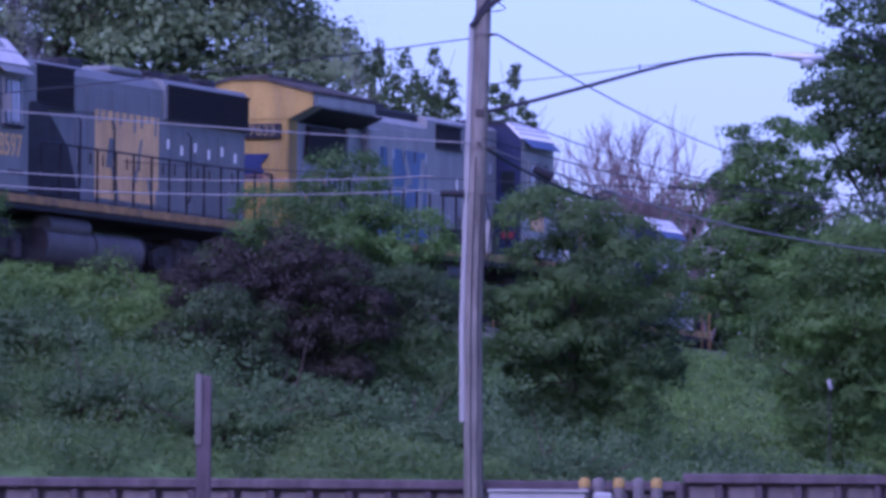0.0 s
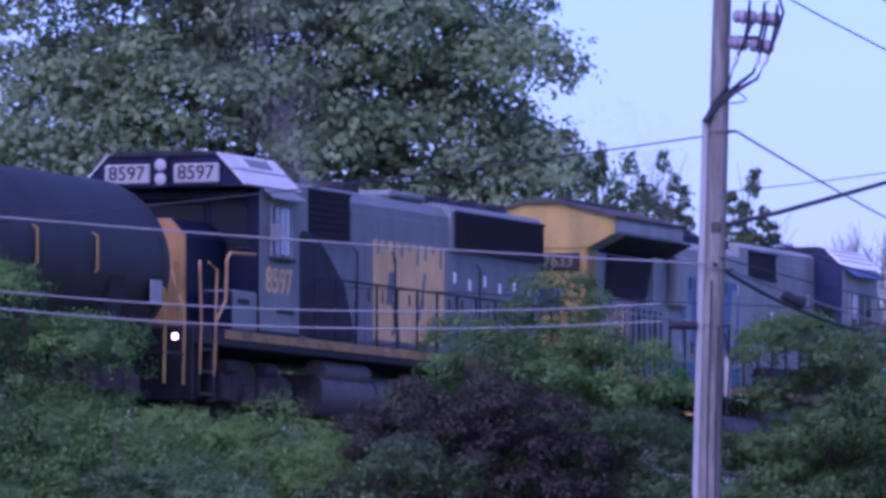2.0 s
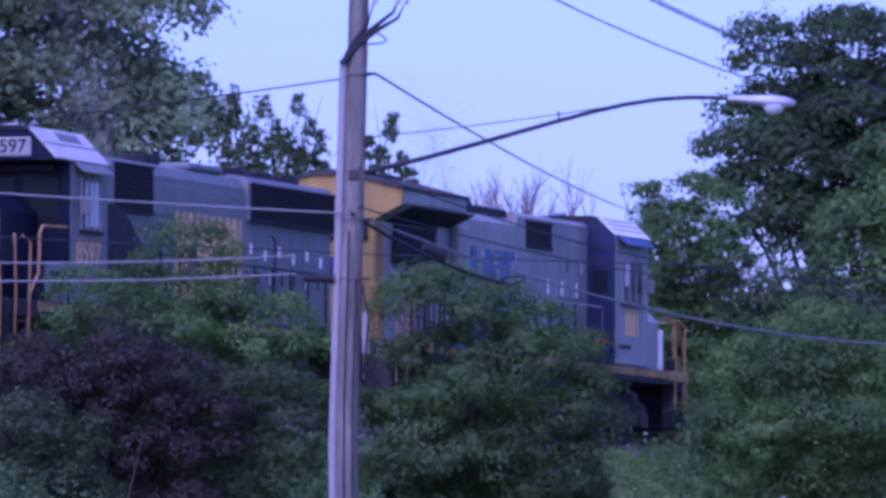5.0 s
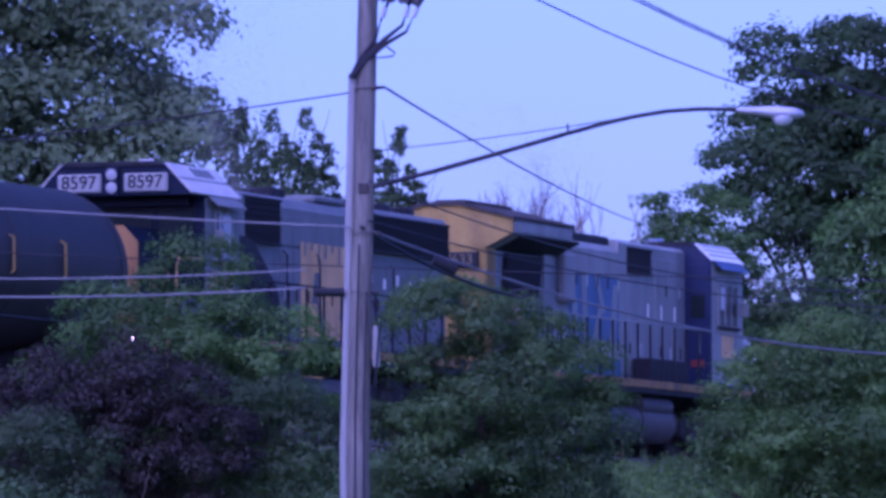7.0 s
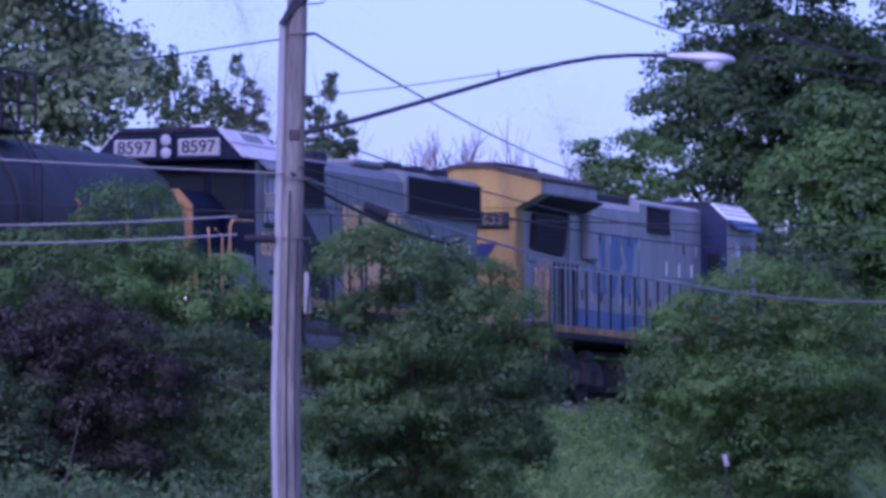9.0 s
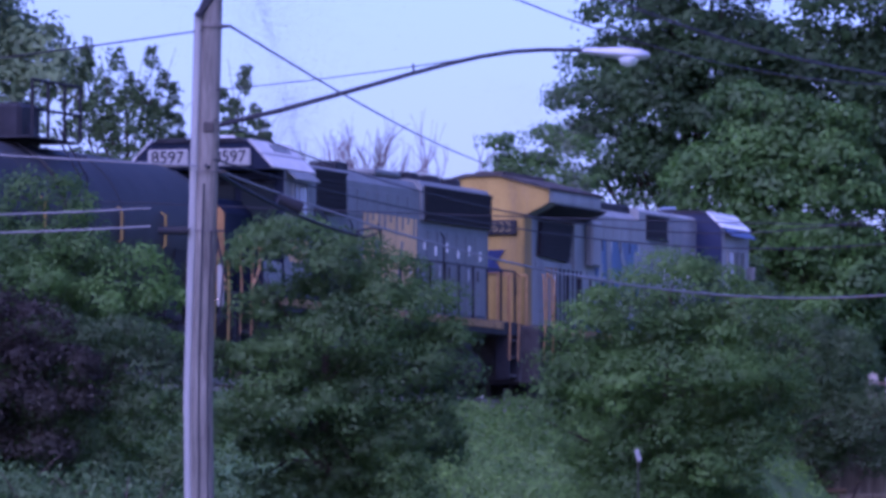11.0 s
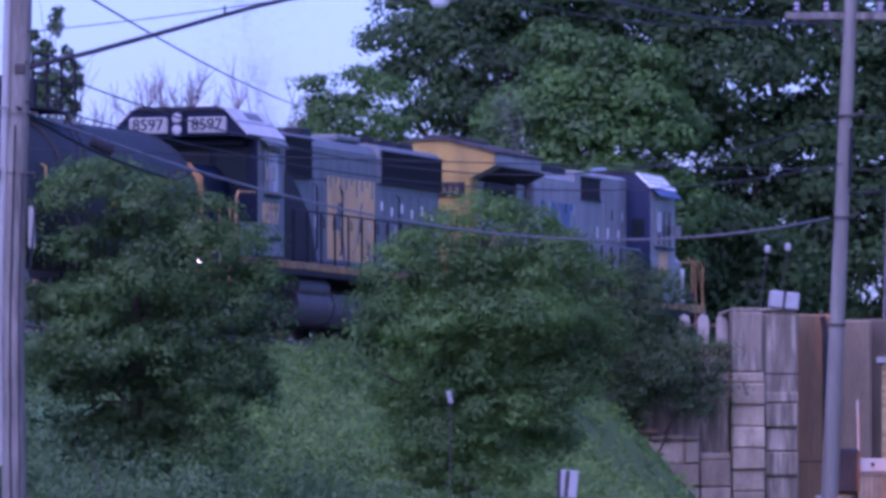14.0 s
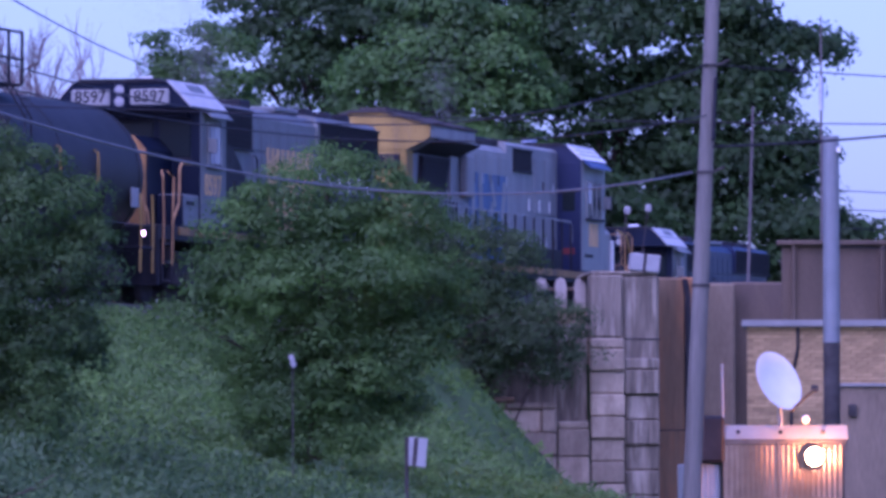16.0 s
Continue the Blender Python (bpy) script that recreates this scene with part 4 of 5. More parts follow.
def exhaust_smoke(height, seed, n, thick):
    """Thin smoke above a stack: many fine grey flakes, thinning and leaning back as they rise."""
    r2 = np.random.default_rng(seed)
    h = height * r2.random(n) ** 1.1
    rad = .32 + .45 * h
    c, a = np.abs(r2.normal(0, .6, n)) * rad, r2.uniform(0, 2 * np.pi, n)
    sway = .35 * np.sin(h * 1.7 + seed)
    P = np.stack([-(.75 * h + .07 * h * h) + sway * .5 + c * np.cos(a) * 2.4, c * np.sin(a), h], axis=1)
    keep = np.array([noise.noise(Vector(p) * .8) + .45 * noise.noise(Vector(p) * 2.1) for p in P]) > r2.uniform(-.6, .7, n) - thick + .05 * h
    P = P[keep]
    ob = part('exhaust_smoke', leaf_mesh('exhaust_smoke', P, r2.normal(size=P.shape), .0145, SMOKE, .9), None)
    return tagged(ob, 'thin grey diesel exhaust smoke rising from the locomotive', 'smoke', 'exhaust smoke', kind='stuff')


SMOKES = [(exhaust_smoke(5.0, 3, 40000, .15), 10.6, 4.5), (exhaust_smoke(2.4, 8, 14000, 0), 30.4, 4.8)]


# ---- track and embankment ----
def build_track(lat, name):
    t = thing(name, 'steel rails on dark ties and grey ballast', 'railway track', kind='structure')
    s0, s1 = -75, 190
    for dy in (-.75, .75):
        a, b = on_track(s0, lat + dy, 0), on_track(s1, lat + dy, 0)
        prof = [(-.07, -.16), (.07, -.16), (.07, -.14), (.015, -.12), (.015, -.05), (.036, -.035), (.036, 0), (-.036, 0), (-.036, -.035), (-.015, -.05), (-.015, -.12), (-.07, -.14)]
        g = moved(prism(prof, s0, s1), Matrix.Translation(TRACK0 + LEFT * (lat + dy) + Vector((0, 0, RAIL))) @ pose(0, 0, 0, 0, 0, TRACK_YAW))
        part('rail', g, STEEL, t)
    m = Matrix.Translation(TRACK0 + LEFT * lat + Vector((0, 0, RAIL))) @ pose(0, 0, 0, 0, 0, TRACK_YAW)
    part('ballast', moved(prism([(-2.6, -.5), (2.6, -.5), (1.7, -.22), (-1.7, -.22)], s0, s1), m), BALLAST, t)
    tie = mesh_of('tie', moved(cbox(-.11, .11, -1.3, 1.3, -.3, -.165, .01), pose(0, 0, 0)), GRIME)
    for k in range(90):
        part('tie', tie, None, t, at=m @ pose(-20 + k * .6, 0, 0))


build_track(0, 'track_1')
build_track(11.6, 'track_2')


# ---- bridge abutment, stone wing wall, street side ----
def wall_blocks(name, label, x0, x1, y, z0, z1, course, widths, depth, seed, material=STONE, holes=()):
    """Courses of separate rough blocks over a recessed core."""
    rr = random.Random(seed)
    t = thing(name, label, 'wall', pose(0, 0, 0), kind='structure')
    part('core', cbox(x0 + .05, x1 - .05, y + .08, y + depth, z0, z1 - .05, 0), CONC, t)
    z, k = z0, 0
    while z < z1 - .1:
        x = x0
        h = min(course, z1 - z)
        while x < x1 - .05:
            w = min(rr.uniform(*widths), x1 - x)
            if x1 - (x + w) < .25:
                w = x1 - x
            d = rr.uniform(-.05, .09)
            g = cbox(x + .012, x + w - .012, y - d, y + .3, z + .01, z + h - .012, .03)
            part('stone', g, material, t)
            x += w
        z += h
    return t


def abutment():
    t = thing('wall_abutment', 'weathered concrete bridge abutment with stained stone corner', 'abutment', kind='structure')
    part('pier', cbox(17.1, 18.2, 200, 204, 1.2, 8.34, .06), PIERM, t)
    part('cap', cbox(16.66, 18.19, 199.96, 204, 8.34, 8.44, .04), PIERM, t)
    part('face', cbox(18.2, 19.25, 202, 206, 1.2, 8.35, .05), ORANGECONC, t)
    part('face', cbox(19.25, 20.2, 203, 207, 1.2, 8.25, .05), CONC, t)
    part('parapet', cbox(20.2, 22.4, 204, 207, 1.2, 8.3, .05), BROWN, t)
    part('buttress', cbox(21.6, 22.2, 203.4, 204.1, 1.2, 8.05, .05), BROWN, t)
    part('drain_pipe', tube([(18.95, 201.85, 8.3), (19.0, 201.8, 7.9), (19.02, 201.8, 1.5)], .07, 8), BLACK, t, smooth=True)
    for k, z in enumerate((2.6, 4.5, 6.9)):
        part('form_joint', cbox(17.08, 18.22, 199.985, 200.02, z, z + .035, 0), GRIME, t)
        part('stain_band', cbox(18.2, 20.2, 201.985, 202.01, z + .4, z + .43, 0), GRIME, t) if k % 2 else None


abutment()
wall_blocks('wall_corner', 'tall corner of rough pale stone blocks', 16.62, 17.4, 199.6, 1.2, 6.95, .5, (.48, .8), .5, 3)
wall_blocks('wall_pier', 'stained rough blocks low on the bridge pier', 17.4, 18.2, 199.86, 1.2, 6.5, .56, (.8, .9), .13, 7, PIERM)
tagged(part('wall_corner_top', cbox(16.62, 17.36, 199.7, 200.4, 6.95, 8.34, .04), PIERM), 'smooth stained concrete above the stone corner', 'wall', kind='structure')
wall_blocks('wall_wing', 'stepped wing wall of large rough stone blocks', 15.86, 16.6, 199.4, 1.2, 5.1, .62, (.6, .8), 1.0, 4)
tagged(part('wall_infill', cbox(12.4, 16.6, 200.05, 200.5, 1.2, 7.25, .04), PIERM), 'smooth grey concrete behind the stepped stone wall', 'wall', kind='structure')
wall_blocks('wall_wing_low', 'low stone block wall grown over with shrubs', 12.4, 15.85, 199.2, 1.2, 5.5, .52, (.7, 1.2), 1.4, 5)
tagged(part('kerb', cbox(12.4, 14.9, 199.0, 200, 5.51, 5.62, .03), ORANGECONC), 'rough stone coping on the wing wall', 'coping', kind='structure')


def baluster_rail():
    t = thing('balustrade', 'pale concrete bridge balusters', 'balustrade', pose(15.3, 203, 6.4))
    g = prism([(-.13, 0), (.13, 0), (.13, .5), (.1, .62), (0, .68), (-.1, .62), (-.13, .5)], -.09, .09)
    part('plinth', cbox(0, 2, -.2, .3, 0, 1.3, .03), CONC, t)
    for k in range(3):
        part('baluster', moved(g, Matrix.Translation((.5 + k * .44, 0, 1.3)) @ pose(0, 0, 0, 0, 0, 90)), PALECAST, t)
    part('rail', cbox(.3, 1.6, -.03, .03, 1.68, 1.75, .01), BROWN, t)


baluster_rail()


def girder():
    t = thing('bridge_girder', 'rust-brown steel plate girder of the railway bridge', 'bridge', kind='structure')
    part('web', cbox(20.1, 44, 192, 192.1, 6.2, 8.75, .02), BROWN, t)
    part('flange', cbox(20.0, 44, 191.8, 192.3, 8.75, 8.85, .02), BROWN, t)
    part('flange', cbox(20.0, 44, 191.8, 192.3, 6.1, 6.2, .02), BROWN, t)
    for k in range(12):
        part('stiffener', cbox(20.3 + k * 1.9, 20.38 + k * 1.9, 191.85, 192, 6.2, 8.75, .01), BROWN, t)


girder()


def brick_building():
    t = thing('brick_building', 'low buff brick building with pale stone coping', 'building', pose(0, 0, 0))
    def slab(q, z0, z1):
        n = len(q)
        return [(x, y, z0) for x, y in q] + [(x, y, z1) for x, y in q], [tuple(range(n))[::-1], tuple(range(n, 2 * n))] + [(i, (i + 1) % n, (i + 1) % n + n, i + n) for i in range(n)]
    part('core', slab([(16.62, 165.12), (27, 165.12), (27, 172), (17.6, 172)], 1.2, 6.4), MORTAR, t)
    part('coping', slab([(16.5, 164.9), (27.1, 164.9), (27.1, 172.1), (17.5, 172.1)], 6.4, 6.52), COPING, t)
    part('downpipe', tube([(17.54, 165.02, 6.38), (17.54, 165.02, 6.0), (17.42, 165.02, 5.4), (17.4, 165.02, 1.3)], .03, 8), BLACK, t, smooth=True)
    pale = part('rendered_panel', cbox(18.25, 20.5, 164.96, 165.1, 1.2, 5.3, .02), CONC, t, 'pale rendered wall panel')
    part('ledge', cbox(18.2, 20.5, 164.9, 165.1, 5.3, 5.36, .01), COPING, pale)
    part('meter_box', cbox(18.45, 18.6, 164.86, 164.97, 4.75, 4.98, .02), GRIME, pale)
    one = mesh_of('brick', cbox(-.101, .101, -.05, .05, -.031, .031, .005), BRICK)
    n = 0
    rest = []
    for r in range(56):
        z = 6.36 - r * .07
        if r % 2:
            rest.append(cbox(16.62, 16.715, 165.05, 165.15, z - .031, z + .031, 0))
        for c in range(14):
            x = 16.72 + c * .21 + (r % 2) * .105
            if x > 18.15 and z < 5.36:
                continue
            if x < 19.4 and n < 290 and z > 4.9:
                part('brick', one, None, t, at=pose(x, 165.1, z))
                n += 1
            else:
                rest.append(cbox(x - .101, x + .101, 165.05, 165.15, z - .031, z + .031, 0))
    tagged(part('brickwork', geo_join(*rest), BRICK, t), kind='stuff')


brick_building()


def box_truck():
    t = thing('service_trailer', 'ribbed stainless steel trailer lit by a warm lamp', 'trailer', pose(14.6, 150, 1.45))
    part('body', cbox(.05, 2.1, 0, 4.2, .5, 2.75, .05), TRUCKMAT, t)
    part('roof_cap', prism([(-.05, 2.75), (4.25, 2.75), (4.1, 2.98), (.1, 2.98)], 0, 2.15), SKYPOLE, t)
    part('front_box', cbox(-.34, .1, -.12, .5, 2.36, 3.14, .05), BLACK, t, 'black box on the trailer corner')
    part('end_panel', cbox(-.3, .04, .05, 4.0, .5, 2.36, .02), SIGNMAT, t, 'pale ribbed end panel')
    for k in range(4):
        part('rib', cbox(-.28 + k * .085, -.25 + k * .085, .02, .06, .55, 2.34, .01), SIGNMAT, t)
    nx, nz = 150, 9
    xs, zs = np.linspace(.08, 2.07, nx), np.linspace(.55, 2.66, nz)
    skin = [(x, -.03 + .0035 * math.sin(x * 70) + .016 * (z - 1.9) * math.sin(x * 7.3 + .6), z) for z in zs for x in xs]
    quads = [(j * nx + i, j * nx + i + 1, (j + 1) * nx + i + 1, (j + 1) * nx + i) for j in range(nz - 1) for i in range(nx - 1)]
    part('corrugated_skin', (skin, quads), SKINMAT, t, 'wavy bright steel skin', smooth=True)
    for x in (.98,):
        part('panel_seam', cbox(x, x + .02, -.05, .01, .55, 2.7, .004), TRUCKMAT, t)
    part('edge_trim', cbox(.05, 2.12, -.015, .02, 2.66, 2.75, .01), TRUCKMAT, t)
    for k in range(3):
        part('clearance_light', cbox(.3 + k * .7, .36 + k * .7, -.07, -.02, 2.84, 2.9, .01), BLACK, t)
    for x in (.35, 1.75):
        part('wheel', moved(lathe([(.12, -.12), (.34, -.12), (.38, -.08), (.38, .08), (.34, .12), (.12, .12)], 20, 'x'), pose(x, 1.2, .42)), BLACK, t, smooth=True)
    part('whip_aerial', tube([(.12, .3, 2.9), (.1, .3, 4.0)], .02, 5), SIGNMAT, t)
    part('ball_marker', moved(lathe([(.01, -.07), (.05, -.05), (.07, 0), (.05, .05), (.01, .07)], 12), pose(1.45, 0, 3.08)), WHITE, t, smooth=True)
    fl = part('flood_lamp', moved(lathe([(.05, -.1), (.12, -.06), (.155, .06), (.155, .08), (.13, .08), (.1, 0)], 20, 'y'), pose(1.56, -.2, 2.46, 0, 0, 180)), GRIME, t)
    part('lens', moved(lathe([(.15, 0), (.14, .02), (.09, .04), (.01, .05)], 20, 'y'), pose(1.56, -.27, 2.46, 0, 0, 180)), SODIUM, fl, 'glowing warm lamp')
    lamp = bpy.data.lights.new('flood_light', 'POINT')
    lamp.energy, lamp.color, lamp.shadow_soft_size = 340, (1, .34, .03), .1
    new('flood_light', lamp).location = (16.2, 149.45, 3.92)
    d = thing('satellite_dish', 'white satellite dish on a bracket', 'satellite dish', pose(15.5, 149.6, 4.4))
    aim = Vector((.62, -.68, .38)).to_track_quat('Z', 'Y').to_matrix().to_4x4()
    pr = [(.01, 0), (.2, .01), (.38, .05), (.5, .1), (.515, .1), (.5, .085), (.38, .03), (.2, -.015), (.01, -.03)]
    part('reflector', moved(lathe(pr, 32), Matrix.Translation((0, 0, .72)) @ aim), WHITE, d, smooth=True)
    part('mast', tube([(.1, .1, 0), (.1, .1, .45), (.05, .05, .62)], .035, 8), SILVER, d, smooth=True)
    part('feed_arm', tube([(.25, -.05, .25), (.55, -.3, .55), (.62, -.35, .62)], .022, 6), GRIME, d)
    part('feed_horn', cbox(.57, .68, -.42, -.3, .56, .68, .02), GRIME, d)


box_truck()


# ---- poles, lamp, wires ----
def utility_pole():
    t = thing('utility_pole', 'weathered wooden utility pole with pale conduit and insulators', 'utility pole', pose(-.02, 110, 1.4))
    P = lambda z: Vector((.045 + (max(z, 5.5) - 5) * .027 + max(0, 5.5 - z) * .012, 0, z - 1.4))
    part('shaft', tube([P(1.3), P(4), P(5.5), P(9), P(12.3)], [.165, .155, .15, .135, .12], 16), WOODPOLE, t, smooth=True)
    cz = [3.9, 5.5, 8, 10.35]
    part('conduit', tube([P(z) + Vector((-.17, -.03, 0)) for z in cz], [.055] * 4, 10), CONDUIT, t, 'pale conduit strapped to the pole', smooth=True)
    part('cable', tube([P(z) + Vector((-.04, -.16, 0)) for z in (1.5, 4, 6, 8.2)], .012, 5), WIRE, t)
    part('cable', tube([P(z) + Vector((.07, -.14, 0)) for z in (1.5, 4, 6, 7.6)], .01, 5), WIRE, t)
    F3 = lambda q: [(x, -.12, z) for x, z in q]
    runs = ([(-.02, 8.92), (.03, 8.98), (.12, 9.16), (.3, 9.39), (.41, 9.73), (.5, 9.94), (.64, 10.26)],
            [(0, 8.92), (.04, 8.98), (.16, 9.16), (.41, 9.39), (.65, 9.58), (.75, 9.88), (.84, 10.28)],
            [(.02, 8.92), (.05, 8.96), (.19, 9.14), (.43, 9.34), (.7, 9.5), (.85, 9.81), (.98, 10.15), (1.05, 10.38), (1.0, 10.55), (.9, 10.65), (.6, 10.75)])
    for q in runs:
        part('riser_cable', tube(F3(q), [.03] * 4 + [.02] * (len(q) - 4), 8), WIRE, t, smooth=True)
    for x, z, dx, dz in ((.4, 9.68, .035, .13), (.69, 9.68, .035, .13), (.79, 9.68, .05, .12)):
        part('cable_termination', tube([(x, -.13, z), (x + dx, -.13, z + dz)], [.034, .03], 8), LAMPGREY, t, smooth=True)
    part('drip_loop', tube(F3([(.41, 9.35), (.46, 9.3), (.53, 9.25), (.56, 9.22), (.53, 9.19), (.45, 9.175), (.33, 9.17)]), .011, 6), WIRE, t, smooth=True)
    for x, z, w in ((.54, 10.33, .17), (.86, 10.3, .17), (.44, 9.98, .15), (.76, 9.94, .17)):
        g = lathe([(.02, -w), (.07, -w * .9), (.095, -w * .6), (.075, -w * .45), (.105, -w * .1), (.08, w * .1), (.1, w * .4), (.09, w * .75), (.05, w * .95), (.02, w)], 16, 'x')
        part('insulator', moved(g, pose(x, 0, z, 0, 6, 0)), PORC, t, 'grey-brown porcelain insulator', smooth=True)
    for x, z in ((.6, 10.32), (.8, 10.32), (.97, 10.3)):
        part('lead', tube([(x, -.1, z + .2), (x - .01, -.11, z + .04), (x - .03, -.11, z - .12), (x - .1, -.11, z - .42)], [.016, .03, .022, .018], 7), WIRE, t, smooth=True)
    part('jumper', tube(F3([(.62, 10.5), (.55, 10.6), (.4, 10.68), (.25, 10.72)]), .014, 6), WIRE, t, smooth=True)
    part('jumper', tube(F3([(.83, 10.5), (.88, 10.6), (.82, 10.72), (.6, 10.8)]), .014, 6), WIRE, t, smooth=True)
    part('bracket', cbox(-.02, .5, -.03, .03, -.03, .03, .008), GRIME, t, at=Matrix.Translation(P(11.45)))
    for z in (10.2, 8.35, 7.6):
        part('strap', moved(lathe([(.148, -.012), (.156, -.012), (.156, .012), (.148, .012)], 14), Matrix.Translation(P(z))), POSTMAT, t, smooth=True)
        part('bolt', tube([P(z) + Vector((.1, -.05, 0)), P(z) + Vector((.24, -.08, 0))], .018, 6), GRIME, t)
    part('marker_box', cbox(.17, .26, -.07, .05, 0, .54, .02), CONDUIT, t, 'pale box strapped to the pole', at=Matrix.Translation(P(6.64)) @ pose(0, 0, 0))
    part('splice_case', tube([P(7.62) + Vector((-.6, -.1, -.02)), P(7.62) + Vector((-.22, -.1, -.02))], [.05, .06], 10), BLACK, t, smooth=True)
    part('ground_wire', tube([P(7.5) + Vector((.15, -.1, 0)), P(7.1) + Vector((.24, -.1, 0)), P(6.4) + Vector((.2, -.1, 0))], .014, 5), WIRE, t)
    l = thing('street_lamp', 'grey cobra-head street lamp on a long dark arm', 'street lamp', pose(.12, 110, 8.91))
    arc = [(0, 0), (.9, .22), (1.8, .47), (2.57, .69), (3.05, .82), (3.45, .91), (3.86, .975), (4.25, 1.0), (4.55, 1.0), (4.85, .98)]
    pts = [(x, 0, z) for x, z in arc]
    part('arm', tube(pts, [.034, .032, .03, .028, .028, .027, .027, .026, .026, .026], 8), WIRE, l, 'dark bracket arm', smooth=True)
    part('clamp', cbox(-.06, .08, -.15, .0, -.07, .07, .02), GRIME, l)
    part('spike', tube([(2.61, 0, .7), (2.6, 0, .82)], .014, 5), WIRE, l)
    head = lathe([(.03, -.42), (.06, -.36), (.085, -.2), (.12, -.02), (.135, .12), (.12, .28), (.07, .38), (.01, .41)], 18, 'x')
    m = Matrix.Translation((5.18, 0, .96)) @ pose(0, 0, 0, 0, 4, 0) @ Matrix.Diagonal((1.05, 1, .62, 1))
    part('housing', moved(head, m), LAMPGREY, l, smooth=True)
    part('lens', moved(lathe([(.01, -.11), (.09, -.085), (.13, -.03), (.14, 0), (.1, .02)], 18), Matrix.Translation((5.33, 0, .89))), LAMPGLASS, l, 'frosted lamp lens', smooth=True)


utility_pole()


def second_pole():
    t = thing('utility_pole', 'grey wooden utility pole with crossarm beside the street', 'utility pole', pose(13.6, 145, 1.4))
    P = lambda z: Vector((.0 + (z - 1.4) * .046, 0, z - 1.4))
    part('shaft', tube([P(1.3), P(5), P(9), P(12.3)], [.155, .14, .12, .11], 14), PALEWOOD, t, smooth=True)
    part('crossarm', cbox(-1.1, 1.2, -.06, .06, -.06, .06, .01), WOODPOLE, t, at=Matrix.Translation(P(11.78)))
    part('brace', tube([P(11.25), P(11.73) + Vector((-.5, -.06, 0))], .02, 5), GRIME, t)
    for x in (-.9, -.4, .5, 1.0):
        part('insulator', moved(lathe([(.03, 0), (.06, .03), (.04, .08), (.06, .12), (.02, .17)], 10), Matrix.Translation(P(11.85) + Vector((x, 0, 0)))), PORC, t, smooth=True)
    for z in (10.1, 8.4, 6.6):
        part('strap', moved(lathe([(.13, -.02), (.15, -.02), (.15, .02), (.13, .02)], 12), Matrix.Translation(P(z))), GRIME, t, smooth=True)
    for z in (10.1, 8.4):
        part('bracket', tube([P(z) + Vector((.1, -.1, 0)), P(z) + Vector((.3, -.12, .08))], .02, 5), GRIME, t)
    part('cable', tube([P(z) + Vector((.09, -.13, 0)) for z in (9.9, 9.2, 8.9)], .03, 5), WIRE, t)
    p3 = thing('steel_pole', 'two-tone grey street pole, dark at its foot', 'pole', pose(17.6, 160, 1.4))
    part('shaft', tube([(0, 0, 4.6), (0, 0, 8.25)], [.15, .142], 16), SKYPOLE, p3, smooth=True)
    part('base', tube([(0, 0, -.1), (0, 0, 4.6)], .15, 16), GRIME, p3, smooth=True)
    part('lug', cbox(.08, .16, -.2, -.1, 7.95, 8.05, .01), WHITE, p3)
    a = thing('antenna_mast', 'thin grey antenna mast', 'antenna', pose(22.72, 208, 1.2))
    part('mast', tube([(0, 0, 0), (0, 0, 11.6), (0, 0, 13.4)], [.035, .03, .015], 6), POSTMAT, a)
    part('element', tube([(0, -.03, 11.2), (0, -.03, 12)], .055, 8), SILVER, a)
    b = thing('thin_post', 'thin grey steel post leaning a little', 'post', pose(20.95, 208, 1.2))
    part('shaft', tube([(0, 0, 0), (.02, 0, 6.0), (.18, 0, 11.3)], [.045, .04, .03], 7), POSTMAT, b)
    q = thing('junction_box', 'pale steel box on the abutment top', 'box', pose(17.52, 199.9, 8.45))
    part('case', cbox(0, .68, 0, .4, 0, .4, .03), SIGNMAT, q, at=pose(0, 0, 0, 0, 6, 0))
    part('strap', cbox(.3, .37, -.01, .41, -.01, .41, .01), GRIME, q, at=pose(0, 0, 0, 0, 6, 0))
    for x, z in ((17.88, 9.9), (18.36, 9.95)):
        s = thing('signal_lamp', 'small pale lamp on a thin stalk', 'lamp', pose(x - .2, 204.5, 8.2))
        part('stalk', tube([(0, 0, -.1), (.06, 0, .7), (.2, 0, z - 8.2)], .015, 5), GRIME, s)
        part('cap', cbox(.14, .28, -.06, .06, z - 8.24, z - 8.06, .03), SIGNMAT, s)


second_pole()


def wire(a, b, sag, r=.011, material=WIRE, n=14, label='thin black overhead cable between poles'):
    a, b = Vector(a), Vector(b)
    pts = []
    for i in range(n + 1):
        q = i / n
        p = a.lerp(b, q)
        p.z -= sag * 4 * q * (1 - q)
        pts.append(p)
    ob = part('overhead_wire', tube(pts, r, 5), material, smooth=True)
    return tagged(ob, label, 'overhead wire', 'overhead wires')


X0 = Vector((.41, 109.9, 10.19))
PALE = 'pale weathered overhead cable on poles'
wire((-22, 112, 8.4), X0, .35)
wire(X0, (7.06 * 1.35 - .1, 265, 16.25), .22, .016, n=30)
wire((.2, 109.9, 9.38), (3.6, 110, 9.83), .03, .007)
wire((.7, 109.9, 12.2), (13.2, 144.9, 11.66), .92, .012)
wire((.9, 109.9, 12.9), (13.5, 144.9, 11.66), .9, .012)
wire((.9, 109.9, 12.85), (13.9, 144.9, 11.66), .97, .012)
wire((-22, 108, 10.35), (0, 109.85, 8.42), .25, .013, WIREPALE, label=PALE)
wire((-22, 108, 10.66), (-.6, 109.8, 7.88), 1.04, .012, WIREPALE, n=24, label=PALE)
